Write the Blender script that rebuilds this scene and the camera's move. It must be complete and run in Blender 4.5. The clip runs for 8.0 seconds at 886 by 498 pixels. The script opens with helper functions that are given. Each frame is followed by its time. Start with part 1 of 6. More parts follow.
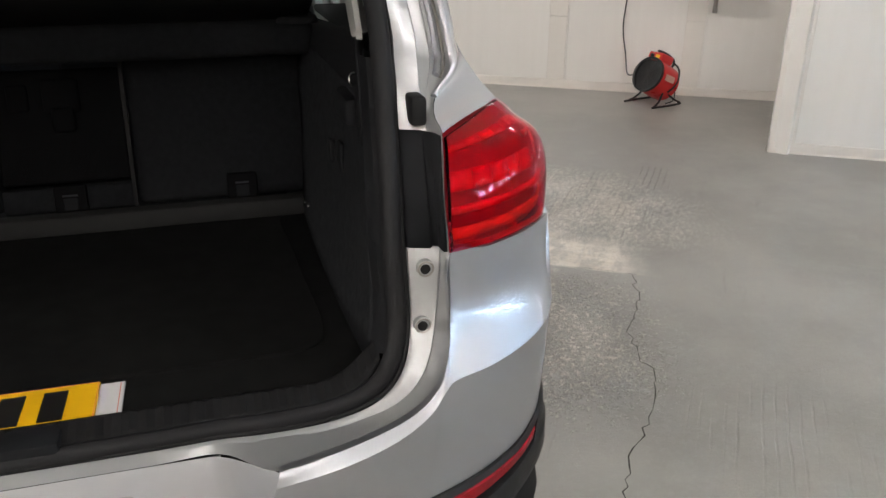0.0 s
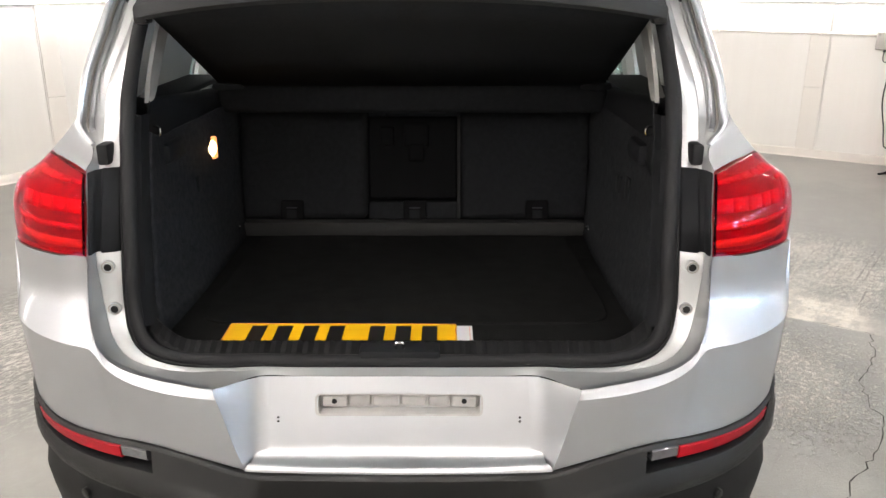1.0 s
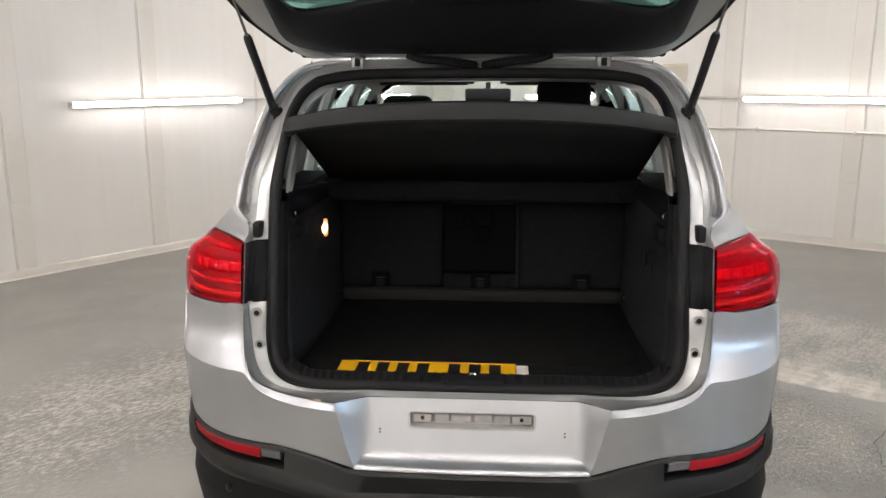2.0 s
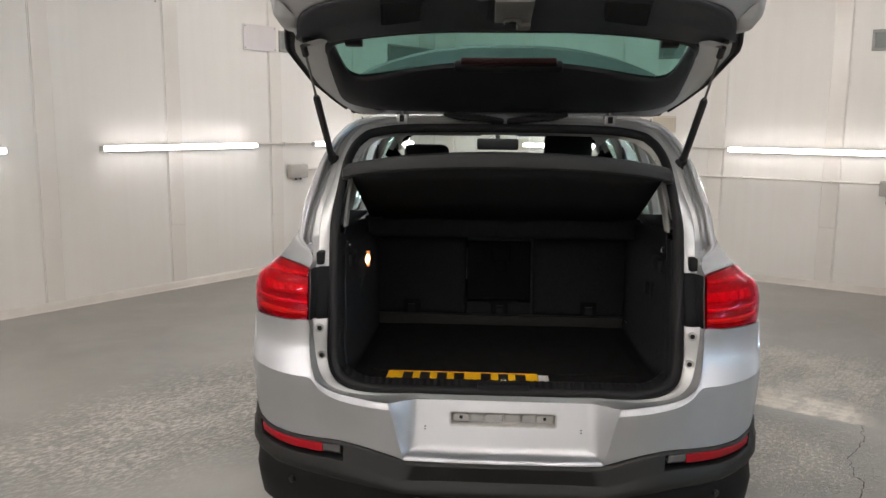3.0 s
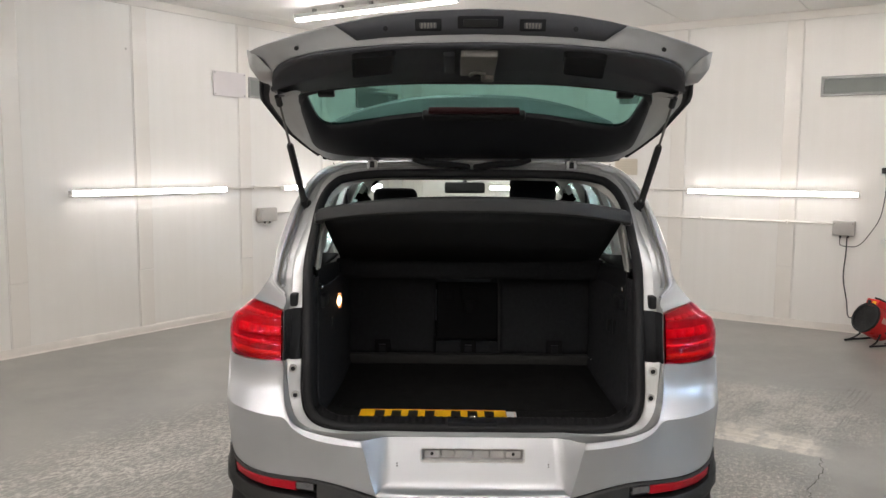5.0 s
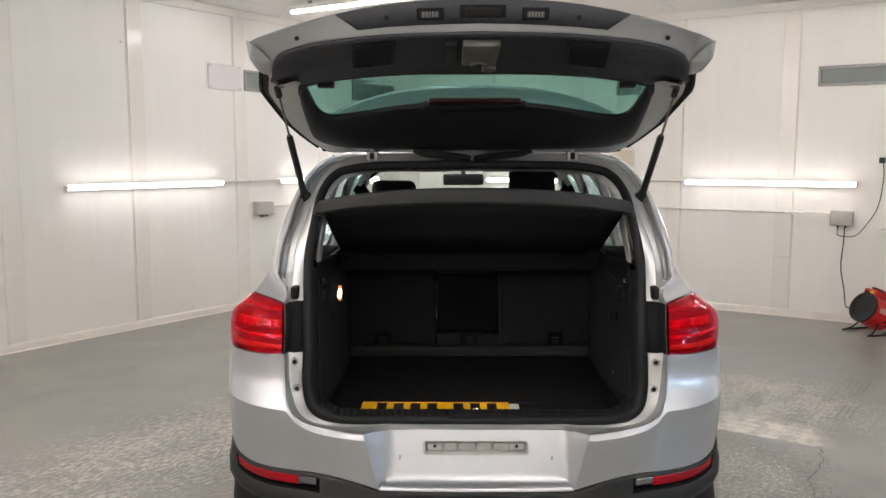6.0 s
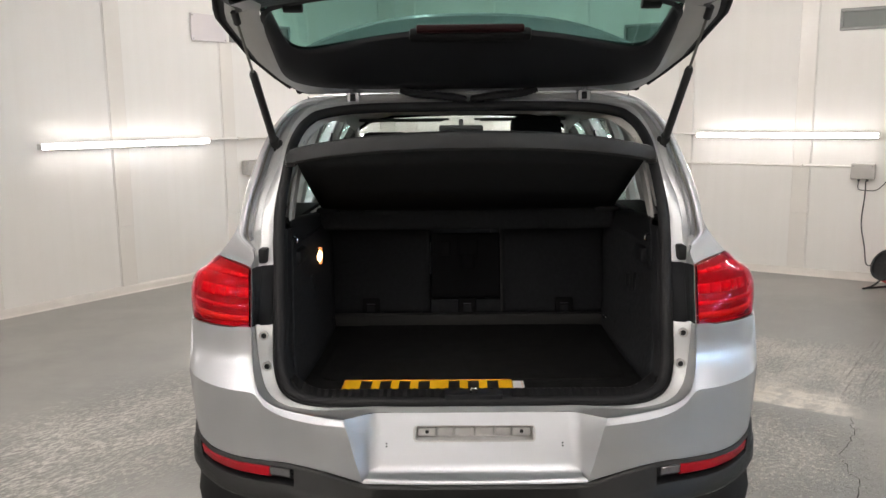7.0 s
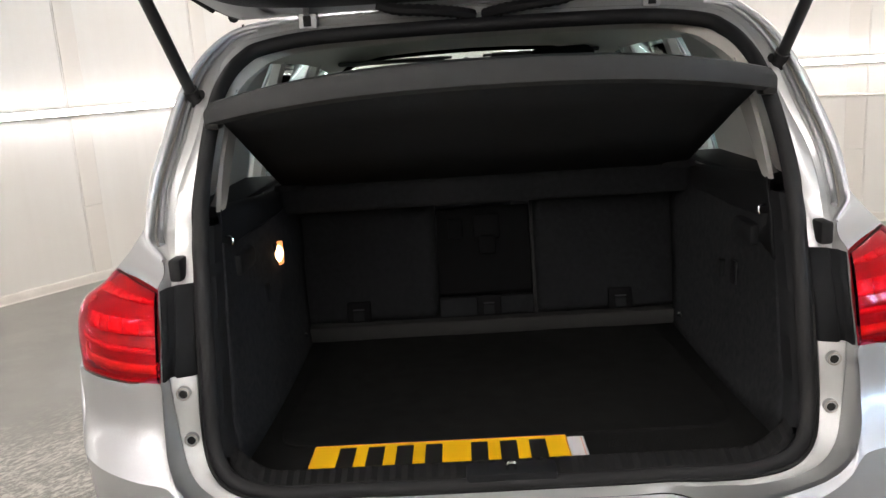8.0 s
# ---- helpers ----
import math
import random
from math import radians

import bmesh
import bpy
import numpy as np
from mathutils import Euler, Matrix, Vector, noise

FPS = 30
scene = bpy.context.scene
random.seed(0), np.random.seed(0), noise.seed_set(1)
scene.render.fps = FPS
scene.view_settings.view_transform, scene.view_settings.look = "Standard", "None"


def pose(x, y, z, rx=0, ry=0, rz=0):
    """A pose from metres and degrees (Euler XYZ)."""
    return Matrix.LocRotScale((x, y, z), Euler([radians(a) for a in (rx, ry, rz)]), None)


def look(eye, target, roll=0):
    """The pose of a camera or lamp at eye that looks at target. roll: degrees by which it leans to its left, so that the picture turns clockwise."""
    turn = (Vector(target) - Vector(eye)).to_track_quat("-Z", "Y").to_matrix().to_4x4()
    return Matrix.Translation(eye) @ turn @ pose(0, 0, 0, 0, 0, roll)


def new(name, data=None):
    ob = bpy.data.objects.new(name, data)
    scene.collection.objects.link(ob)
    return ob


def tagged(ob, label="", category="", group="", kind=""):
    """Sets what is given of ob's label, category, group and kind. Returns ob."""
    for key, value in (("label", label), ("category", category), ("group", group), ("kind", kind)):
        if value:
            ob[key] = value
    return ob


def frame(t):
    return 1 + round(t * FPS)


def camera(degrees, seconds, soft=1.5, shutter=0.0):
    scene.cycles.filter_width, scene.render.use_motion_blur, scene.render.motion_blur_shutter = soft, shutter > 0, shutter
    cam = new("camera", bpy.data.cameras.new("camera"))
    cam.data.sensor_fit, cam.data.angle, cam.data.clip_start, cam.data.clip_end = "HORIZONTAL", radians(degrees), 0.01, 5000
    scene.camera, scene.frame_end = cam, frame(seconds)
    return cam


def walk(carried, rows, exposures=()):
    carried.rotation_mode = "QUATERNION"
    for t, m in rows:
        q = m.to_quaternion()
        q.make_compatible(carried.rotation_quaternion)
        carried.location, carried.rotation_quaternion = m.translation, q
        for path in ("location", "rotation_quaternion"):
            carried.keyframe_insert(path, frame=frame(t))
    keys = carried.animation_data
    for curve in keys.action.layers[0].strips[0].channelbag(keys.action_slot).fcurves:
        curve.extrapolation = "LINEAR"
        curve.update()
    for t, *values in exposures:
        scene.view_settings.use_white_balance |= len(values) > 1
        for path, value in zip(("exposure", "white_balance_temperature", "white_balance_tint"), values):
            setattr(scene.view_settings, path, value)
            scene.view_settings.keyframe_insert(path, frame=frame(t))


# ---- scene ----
cam = camera(57.9, 8.0)
PATH = [
    (0, (0.326, -0.894, 1.442), (0.853, 0.872, 0.666), 0.4),
    (0.3, (0.298, -1.007, 1.46), (0.602, 0.817, 0.698), -0.2),
    (0.5, (0.246, -1.134, 1.491), (0.404, 0.722, 0.762), -0.1),
    (0.7, (0.19, -1.229, 1.491), (0.256, 0.647, 0.8), 0.0),
    (1, (0.094, -1.41, 1.517), (0.091, 0.485, 0.878), -0.0),
    (1.2, (0.047, -1.527, 1.536), (0.027, 0.383, 0.944), 0.1),
    (1.5, (0.057, -1.701, 1.553), (-0.019, 0.228, 1.032), -0.1),
    (2, (0.062, -1.97, 1.601), (-0.072, -0.02, 1.176), -0.1),
    (2.2, (0.031, -2.081, 1.608), (-0.102, -0.126, 1.208), -0.1),
    (3.3, (-0.072, -2.479, 1.645), (-0.162, -0.5, 1.371), 0.7),
    (3.5, (-0.059, -2.5, 1.652), (-0.136, -0.516, 1.41), 0.6),
    (4, (-0.06, -2.516, 1.647), (-0.109, -0.528, 1.44), 0.4),
    (4.5, (-0.064, -2.523, 1.645), (-0.099, -0.534, 1.439), 0.4),
    (5.8, (-0.08, -2.503, 1.641), (-0.099, -0.516, 1.414), 0.1),
    (6, (-0.087, -2.501, 1.639), (-0.104, -0.514, 1.409), -0.0),
    (6.5, (-0.093, -2.419, 1.613), (-0.106, -0.437, 1.342), -0.6),
    (7, (-0.059, -2.112, 1.572), (-0.082, -0.139, 1.247), -0.6),
    (7.2, (-0.026, -1.936, 1.571), (-0.064, 0.034, 1.227), -0.8),
    (7.5, (-0.021, -1.703, 1.57), (-0.072, 0.26, 1.191), -1.6),
    (7.7, (-0.031, -1.521, 1.537), (-0.082, 0.438, 1.139), -2.5),
    (8, (-0.064, -1.249, 1.518), (-0.117, 0.701, 1.077), -3.7),
]
EXPOSURES = [(0, 1.03), (0.3, 1.28), (0.5, 1.53), (1, 1.71), (1.5, 1.44), (2, 1.1), (2.2, 0.95), (3.3, 0.8), (3.5, 0.79), (4, 0.83), (4.5, 0.97), (5.8, 0.98), (6, 0.99), (6.5, 1.07), (7, 1.1), (7.5, 1.22), (8, 1.36)]
walk(cam, [(t, look(eye, target, roll)) for t, eye, target, roll in PATH], EXPOSURES)

# ---------------------------------------------------------------- world and exposure
world = bpy.data.worlds.new("world")
scene.world = world
world.use_nodes = True
world.node_tree.nodes["Background"].inputs[0].default_value = (0.75, 0.85, 1.0, 1)
world.node_tree.nodes["Background"].inputs[1].default_value = 0.02


# ---------------------------------------------------------------- materials
def mat(name, base, rough=0.5, metal=0.0, coat=0.0, spec=0.5, var=0.0, scale=8.0, bump=0.0, bscale=60.0, trans=0.0,
        emit=None, power=0.0, rvar=0.0, stretch=(1, 1, 1), ior=1.45, alpha=1.0):
    m = bpy.data.materials.new(name)
    m.use_nodes = True
    nt = m.node_tree
    b = nt.nodes["Principled BSDF"]
    b.inputs["Base Color"].default_value = (*base, 1)
    b.inputs["Roughness"].default_value = rough
    b.inputs["Metallic"].default_value = metal
    b.inputs["Coat Weight"].default_value = coat
    b.inputs["Coat Roughness"].default_value = 0.04
    b.inputs["Specular IOR Level"].default_value = spec
    b.inputs["Transmission Weight"].default_value = trans
    b.inputs["IOR"].default_value = ior
    if emit:
        b.inputs["Emission Color"].default_value = (*emit, 1)
        b.inputs["Emission Strength"].default_value = power
    if var or rvar or bump:
        tc = nt.nodes.new("ShaderNodeTexCoord")
        mp = nt.nodes.new("ShaderNodeMapping")
        mp.inputs["Scale"].default_value = stretch
        nt.links.new(tc.outputs["Object"], mp.inputs[0])
        n1 = nt.nodes.new("ShaderNodeTexNoise")
        n1.inputs["Scale"].default_value = scale
        n1.inputs["Detail"].default_value = 6
        nt.links.new(mp.outputs[0], n1.inputs["Vector"])
    if var:
        mx = nt.nodes.new("ShaderNodeMix")
        mx.data_type = "RGBA"
        mx.inputs["A"].default_value = (*[c * (1 - var) for c in base], 1)
        mx.inputs["B"].default_value = (*[min(1, c * (1 + var)) for c in base], 1)
        nt.links.new(n1.outputs["Fac"], mx.inputs["Factor"])
        nt.links.new(mx.outputs["Result"], b.inputs["Base Color"])
    if rvar:
        mr = nt.nodes.new("ShaderNodeMapRange")
        mr.inputs["From Min"].default_value, mr.inputs["From Max"].default_value = 0.3, 0.7
        mr.inputs["To Min"].default_value, mr.inputs["To Max"].default_value = rough - rvar, rough + rvar
        nt.links.new(n1.outputs["Fac"], mr.inputs["Value"])
        nt.links.new(mr.outputs[0], b.inputs["Roughness"])
    if bump:
        n2 = nt.nodes.new("ShaderNodeTexNoise")
        n2.inputs["Scale"].default_value = bscale
        n2.inputs["Detail"].default_value = 4
        nt.links.new(mp.outputs[0], n2.inputs["Vector"])
        bp = nt.nodes.new("ShaderNodeBump")
        bp.inputs["Strength"].default_value = bump
        bp.inputs["Distance"].default_value = 0.004
        nt.links.new(n2.outputs["Fac"], bp.inputs["Height"])
        nt.links.new(bp.outputs[0], b.inputs["Normal"])
    return m


SILVER = mat("silver_paint", (0.485, 0.497, 0.522), 0.41, 0.93, 1.0, var=0.02, scale=3.0)
SILVER.node_tree.nodes["Principled BSDF"].inputs["Coat Roughness"].default_value = 0.015
SILVER_IN = mat("silver_inner_paint", (0.43, 0.437, 0.437), 0.36, 0.6, 0.35, var=0.04, scale=12)
CLAD = mat("grained_plastic", (0.0105, 0.0103, 0.0102), 0.40, spec=0.35, var=0.25, scale=5, bump=0.25, bscale=700, rvar=0.08)
CLAD_LOW = mat("black_plastic", (0.0065, 0.0065, 0.007), 0.58, spec=0.22, var=0.2, scale=9, bump=0.2, bscale=600)
RUBBER = mat("rubber", (0.008, 0.008, 0.009), 0.6, spec=0.3, var=0.2, scale=20, bump=0.1, bscale=200)
TRIM = mat("charcoal_trim", (0.030, 0.032, 0.038), 0.55, var=0.12, scale=14, bump=0.3, bscale=900)
TRIM_D = mat("dark_trim", (0.008, 0.0085, 0.0100), 0.75, spec=0.25, var=0.15, scale=14, bump=0.2, bscale=600)
CARPET = mat("boot_carpet", (0.0245, 0.0257, 0.0283), 0.95, spec=0.1, var=0.75, scale=70, bump=0.8, bscale=900)
CARPET_F = mat("floor_carpet", (0.0095, 0.0096, 0.0094), 0.97, spec=0.08, var=0.6, scale=22, bump=0.8, bscale=900)
SEAT = mat("seat_cloth", (0.0152, 0.016, 0.0176), 0.93, spec=0.12, var=0.45, scale=70, bump=0.8, bscale=1000)
HATCH = mat("hatch_plastic", (0.0036, 0.0037, 0.0041), 0.85, spec=0.1, var=0.3, scale=30, bump=0.3, bscale=400)
LEDGE = mat("ledge_plastic", (0.0205, 0.0205, 0.020), 0.75, spec=0.25, var=0.15, scale=20, bump=0.2, bscale=700)
LINER = mat("headliner_cloth", (0.70, 0.68, 0.63), 0.9, spec=0.1, var=0.06, scale=60, bump=0.3, bscale=900)
VISOR = mat("visor_cloth", (0.10, 0.105, 0.10), 0.85, spec=0.15, var=0.1, scale=40, bump=0.2, bscale=900)
PILLAR = mat("pillar_trim", (0.42, 0.41, 0.39), 0.6, var=0.05, scale=30, bump=0.2, bscale=900)
CHROME = mat("chrome", (0.75, 0.75, 0.76), 0.18, 1.0)
STEEL = mat("grey_steel", (0.30, 0.285, 0.26), 0.5, 0.1, var=0.2, scale=40)
GLASS = mat("tinted_glass", (0.25, 0.474, 0.424), 0.0, trans=1.0, ior=1.4)
GLASS_D = mat("side_tinted_glass", (0.52, 0.76, 0.73), 0.0, trans=1.0, ior=1.3)
GLASS_Q = mat("quarter_glass", (0.24, 0.43, 0.42), 0.0, trans=1.0, ior=1.3)
BLADE = mat("pillar_blade_trim", (0.27, 0.265, 0.255), 0.65, var=0.06, scale=30)
COVER_EDGE = mat("cover_edge_plastic", (0.024, 0.0248, 0.026), 0.6, spec=0.35, var=0.15, scale=30, bump=0.25, bscale=800)
HEADER = mat("header_plastic", (0.60, 0.58, 0.54), 0.55, spec=0.3, var=0.05, scale=25, bump=0.15, bscale=900)
COVER = mat("cover_cloth", (0.024, 0.0256, 0.0285), 0.9, spec=0.15, var=0.3, scale=60, bump=0.4, bscale=900)
GLASS_W = mat("windscreen_glass", (0.80, 0.88, 0.85), 0.0, trans=1.0, ior=1.4)
LENS = mat("red_lens", (0.82, 0.04, 0.13), 0.02, trans=1.0, ior=1.2)
LAMP_IN = mat("lamp_reflector", (0.27, 0.0025, 0.012), 0.5, 0.15, var=0.3, scale=30, bump=0.4, bscale=120, stretch=(1, 1, 3))
LAMP_BAR = mat("lamp_bar", (0.55, 0.006, 0.030), 0.55, 0.0, var=0.2, scale=60, bump=0.35, bscale=150)
AMBER = mat("amber_reflector", (0.55, 0.22, 0.04), 0.3, 0.2, var=0.3, scale=90, bump=0.5, bscale=200)
REFLEX = mat("red_reflector", (0.33, 0.002, 0.010), 0.35, spec=0.25, var=0.12, scale=300, bump=0.3, bscale=700)
CLEAR = mat("clear_reflector", (0.11, 0.11, 0.115), 0.2, 0.3, coat=1.0, var=0.3, scale=120)
BRAKE = mat("brake_light_red", (0.02, 0.003, 0.004), 0.5, spec=0.25)
LATCH = mat("latch_steel", (0.13, 0.125, 0.115), 0.5, 0.2, var=0.2, scale=40)
SLOT = mat("dusty_plastic", (0.36, 0.35, 0.335), 0.7, var=0.2, scale=30, bump=0.2, bscale=300)
SURROUND = mat("window_surround_plastic", (0.014, 0.0148, 0.0175), 0.5, spec=0.4, var=0.15, scale=10, bump=0.15, bscale=700)
# near-black that paints in the shade inside holes, slots and gaps
GAP_SHADE = mat("gap_shade", (0.006, 0.006, 0.006), 0.8)
TYRE = mat("tyre_rubber", (0.02, 0.02, 0.02), 0.75, var=0.3, scale=20, bump=0.4, bscale=120)
ALLOY = mat("alloy", (0.6, 0.6, 0.62), 0.3, 0.9)
BULB = mat("boot_bulb", (1, 0.8, 0.55), 0.3, emit=(1.0, 0.62, 0.30), power=2.4)
BULB_S = mat("boot_bulb_surround", (0.6, 0.3, 0.15), 0.3, emit=(1.0, 0.32, 0.10), power=0.55)
YELLOW = mat("yellow_plate", (0.85, 0.47, 0.01), 0.32, coat=0.6, var=0.04, scale=20)
WHITE_PL = mat("white_plate", (0.75, 0.74, 0.74), 0.35, coat=0.6)
PLATE_INK = mat("plate_black", (0.012, 0.012, 0.012), 0.4)
PLATE_RED = mat("plate_red_edge", (0.7, 0.2, 0.12), 0.4)
# body silver darkened, because the spoiler's underside lies in shade
SPOILER_SHADE = mat("spoiler_shaded_silver", (0.27, 0.28, 0.28), 0.6, 0.25, 0.2)
TUBE = mat("tube_glow", (0.95, 0.95, 0.95), 0.4, emit=(1.0, 0.95, 0.94), power=9.8)
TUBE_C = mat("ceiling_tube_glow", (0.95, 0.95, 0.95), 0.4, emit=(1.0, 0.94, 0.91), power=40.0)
DAY = mat("daylight", (0.8, 0.9, 1.0), 1.0, emit=(0.56, 0.77, 1.0), power=15.0)
TUBE_B = mat("batten_white", (0.78, 0.78, 0.76), 0.4, var=0.04, scale=20)
CEIL = mat("ceiling_panel", (0.78, 0.765, 0.735), 0.42, var=0.03, scale=1.2, rvar=0.05)
STRIP = mat("cover_strip", (0.795, 0.763, 0.715), 0.17, var=0.03, scale=4, rvar=0.04)
SKIRT = mat("skirting_paint", (0.72, 0.68, 0.63), 0.5, var=0.16, scale=5, bump=0.5, bscale=30)
CONDUIT = mat("conduit_plastic", (0.74, 0.71, 0.66), 0.45, var=0.05, scale=10)
BOXGREY = mat("grey_box", (0.47, 0.45, 0.42), 0.5, var=0.06, scale=20)
VENTFR = mat("vent_frame", (0.30, 0.30, 0.29), 0.45, 0.3, var=0.1, scale=15)
VENTGL = mat("vent_glass", (0.24, 0.255, 0.245), 0.5, spec=0.2, var=0.1, scale=6)
NOTICE = mat("notice_board", (0.66, 0.62, 0.62), 0.5, var=0.05, scale=6)
CABLE = mat("black_cable", (0.02, 0.02, 0.02), 0.5)
HRED = mat("heater_red", (0.62, 0.02, 0.022), 0.33, coat=0.5, var=0.2, scale=10, rvar=0.1)
HBLACK = mat("heater_black", (0.015, 0.015, 0.016), 0.45)
HLABEL = mat("heater_label", (0.62, 0.36, 0.30), 0.5, var=0.2, scale=30)
CRACK = mat("crack_dark", (0.03, 0.028, 0.025), 0.95)
SOCKET = mat("socket_black", (0.02, 0.02, 0.02), 0.4)
LOUVRE = mat("louvre_cream", (0.66, 0.60, 0.50), 0.5)


def wall_material():
    """Painted insulated panels: fine vertical ribs, faint runs and scuffs."""
    m = mat("painted_panel", (0.76, 0.735, 0.695), 0.36)
    nt = m.node_tree
    b = nt.nodes["Principled BSDF"]
    tc = nt.nodes.new("ShaderNodeTexCoord")
    mp = nt.nodes.new("ShaderNodeMapping")
    mp.inputs["Scale"].default_value = (9, 9, 0.35)
    nt.links.new(tc.outputs["Object"], mp.inputs[0])
    runs = nt.nodes.new("ShaderNodeTexNoise")
    runs.inputs["Scale"].default_value = 1.6
    runs.inputs["Detail"].default_value = 5
    nt.links.new(mp.outputs[0], runs.inputs["Vector"])
    big = nt.nodes.new("ShaderNodeTexNoise")
    big.inputs["Scale"].default_value = 1.1
    big.inputs["Detail"].default_value = 7
    nt.links.new(tc.outputs["Object"], big.inputs["Vector"])
    add = nt.nodes.new("ShaderNodeMath")
    add.operation = "ADD"
    nt.links.new(runs.outputs["Fac"], add.inputs[0])
    nt.links.new(big.outputs["Fac"], add.inputs[1])
    mr = nt.nodes.new("ShaderNodeMapRange")
    mr.inputs["From Min"].default_value, mr.inputs["From Max"].default_value = 0.7, 1.3
    nt.links.new(add.outputs[0], mr.inputs["Value"])
    mx = nt.nodes.new("ShaderNodeMix")
    mx.data_type = "RGBA"
    mx.inputs["A"].default_value = (0.785, 0.765, 0.725, 1)
    mx.inputs["B"].default_value = (0.82, 0.80, 0.765, 1)
    nt.links.new(mr.outputs[0], mx.inputs["Factor"])
    # small chips and scuffs
    sp = nt.nodes.new("ShaderNodeTexVoronoi")
    sp.inputs["Scale"].default_value = 1.7
    sp.inputs["Randomness"].default_value = 1.0
    nt.links.new(tc.outputs["Object"], sp.inputs["Vector"])
    lt = nt.nodes.new("ShaderNodeMath")
    lt.operation = "LESS_THAN"
    lt.inputs[1].default_value = 0.016
    nt.links.new(sp.outputs["Distance"], lt.inputs[0])
    mx2 = nt.nodes.new("ShaderNodeMix")
    mx2.data_type = "RGBA"
    mx2.inputs["B"].default_value = (0.36, 0.33, 0.30, 1)
    nt.links.new(lt.outputs[0], mx2.inputs["Factor"])
    nt.links.new(mx.outputs["Result"], mx2.inputs["A"])
    nt.links.new(mx2.outputs["Result"], b.inputs["Base Color"])
    bp = nt.nodes.new("ShaderNodeBump")
    bp.inputs["Strength"].default_value = 0.035
    bp.inputs["Distance"].default_value = 0.004
    nt.links.new(runs.outputs["Fac"], bp.inputs["Height"])
    nt.links.new(bp.outputs[0], b.inputs["Normal"])
    return m


def floor_material():
    """Grey floor paint over concrete: worn, bare and combed patches, stains, fine pits."""
    m = mat("painted_concrete", (0.2, 0.2, 0.2), 0.45)
    nt = m.node_tree
    b = nt.nodes["Principled BSDF"]
    N, L = nt.nodes.new, nt.links.new
    tc = N("ShaderNodeTexCoord")

    def noise_node(scale, detail=6, stretch=None, turn=0.0, rough=0.6):
        n = N("ShaderNodeTexNoise")
        n.inputs["Scale"].default_value = scale
        n.inputs["Detail"].default_value = detail
        n.inputs["Roughness"].default_value = rough
        mp = N("ShaderNodeMapping")
        mp.vector_type = "TEXTURE"
        mp.inputs["Scale"].default_value = tuple(1 / k for k in (stretch or (1, 1, 1)))
        mp.inputs["Rotation"].default_value = (0, 0, turn)
        L(tc.outputs["Object"], mp.inputs[0])
        L(mp.outputs[0], n.inputs["Vector"])
        return n.outputs["Fac"]

    def math_node(op, a, c, clamp=False):
        n = N("ShaderNodeMath")
        n.operation = op
        n.use_clamp = clamp
        for i, v in enumerate((a, c)):
            if isinstance(v, (int, float)):
                n.inputs[i].default_value = v
            else:
                L(v, n.inputs[i])
        return n.outputs[0]

    def ramp(v, lo, hi):
        n = N("ShaderNodeMapRange")
        n.interpolation_type = "SMOOTHSTEP"
        n.inputs["From Min"].default_value, n.inputs["From Max"].default_value = lo, hi
        L(v, n.inputs["Value"])
        return n.outputs[0]

    def blob(cx, cy, r0, r1, sx=1.0, sy=1.0, turn=0.0):
        mp = N("ShaderNodeMapping")
        mp.vector_type = "TEXTURE"
        mp.inputs["Location"].default_value = (cx, cy, 0)
        mp.inputs["Rotation"].default_value = (0, 0, turn)
        mp.inputs["Scale"].default_value = (sx, sy, 1000)
        L(tc.outputs["Object"], mp.inputs[0])
        ln = N("ShaderNodeVectorMath")
        ln.operation = "LENGTH"
        L(mp.outputs[0], ln.inputs[0])
        d = math_node("ADD", ln.outputs["Value"], math_node("MULTIPLY", noise_node(3.2, 7), 0.75))
        return ramp(d, r1 + 0.375, r0 + 0.375)

    def mix(f, a, c):
        n = N("ShaderNodeMix")
        n.data_type = "RGBA"
        for key, v in (("Factor", f), ("A", a), ("B", c)):
            if isinstance(v, tuple):
                n.inputs[key].default_value = (*v, 1)
            else:
                L(v, n.inputs[key])
        return n.outputs["Result"]

    def beyond(cx, cy, turn, lo, hi):
        """Rises from 0 to 1 across a straight line through (cx, cy)."""
        mp = N("ShaderNodeMapping")
        mp.vector_type = "TEXTURE"
        mp.inputs["Location"].default_value = (cx, cy, 0)
        mp.inputs["Rotation"].default_value = (0, 0, turn)
        L(tc.outputs["Object"], mp.inputs[0])
        sp_ = N("ShaderNodeSeparateXYZ")
        L(mp.outputs[0], sp_.inputs[0])
        return ramp(sp_.outputs["Y"], lo, hi)

    def stripes(turn, pitch, wander):
        """Even parallel lines that wander a little; 1 on a line, 0 between."""
        mp = N("ShaderNodeMapping")
        mp.vector_type = "TEXTURE"
        mp.inputs["Rotation"].default_value = (0, 0, turn)
        L(tc.outputs["Object"], mp.inputs[0])
        sp_ = N("ShaderNodeSeparateXYZ")
        L(mp.outputs[0], sp_.inputs[0])
        phase = math_node("ADD", math_node("MULTIPLY", sp_.outputs["X"], 2 * math.pi / pitch), math_node("MULTIPLY", noise_node(2.2, 4), wander))
        return ramp(math_node("SINE", phase, 0.0), 0.62, 1.0)

    GRAIN = -0.63              # the tool marks run parallel to the left wall
    JOINT = -0.56              # the slab joint runs parallel to the right wall
    clouds = noise_node(0.9, 8)
    blotch = noise_node(4.5, 7, rough=0.65)
    fine = noise_node(38, 6)
    pits = noise_node(140, 3)
    paint = mix(ramp(clouds, 0.35, 0.68), (0.222, 0.218, 0.201), (0.304, 0.297, 0.273))
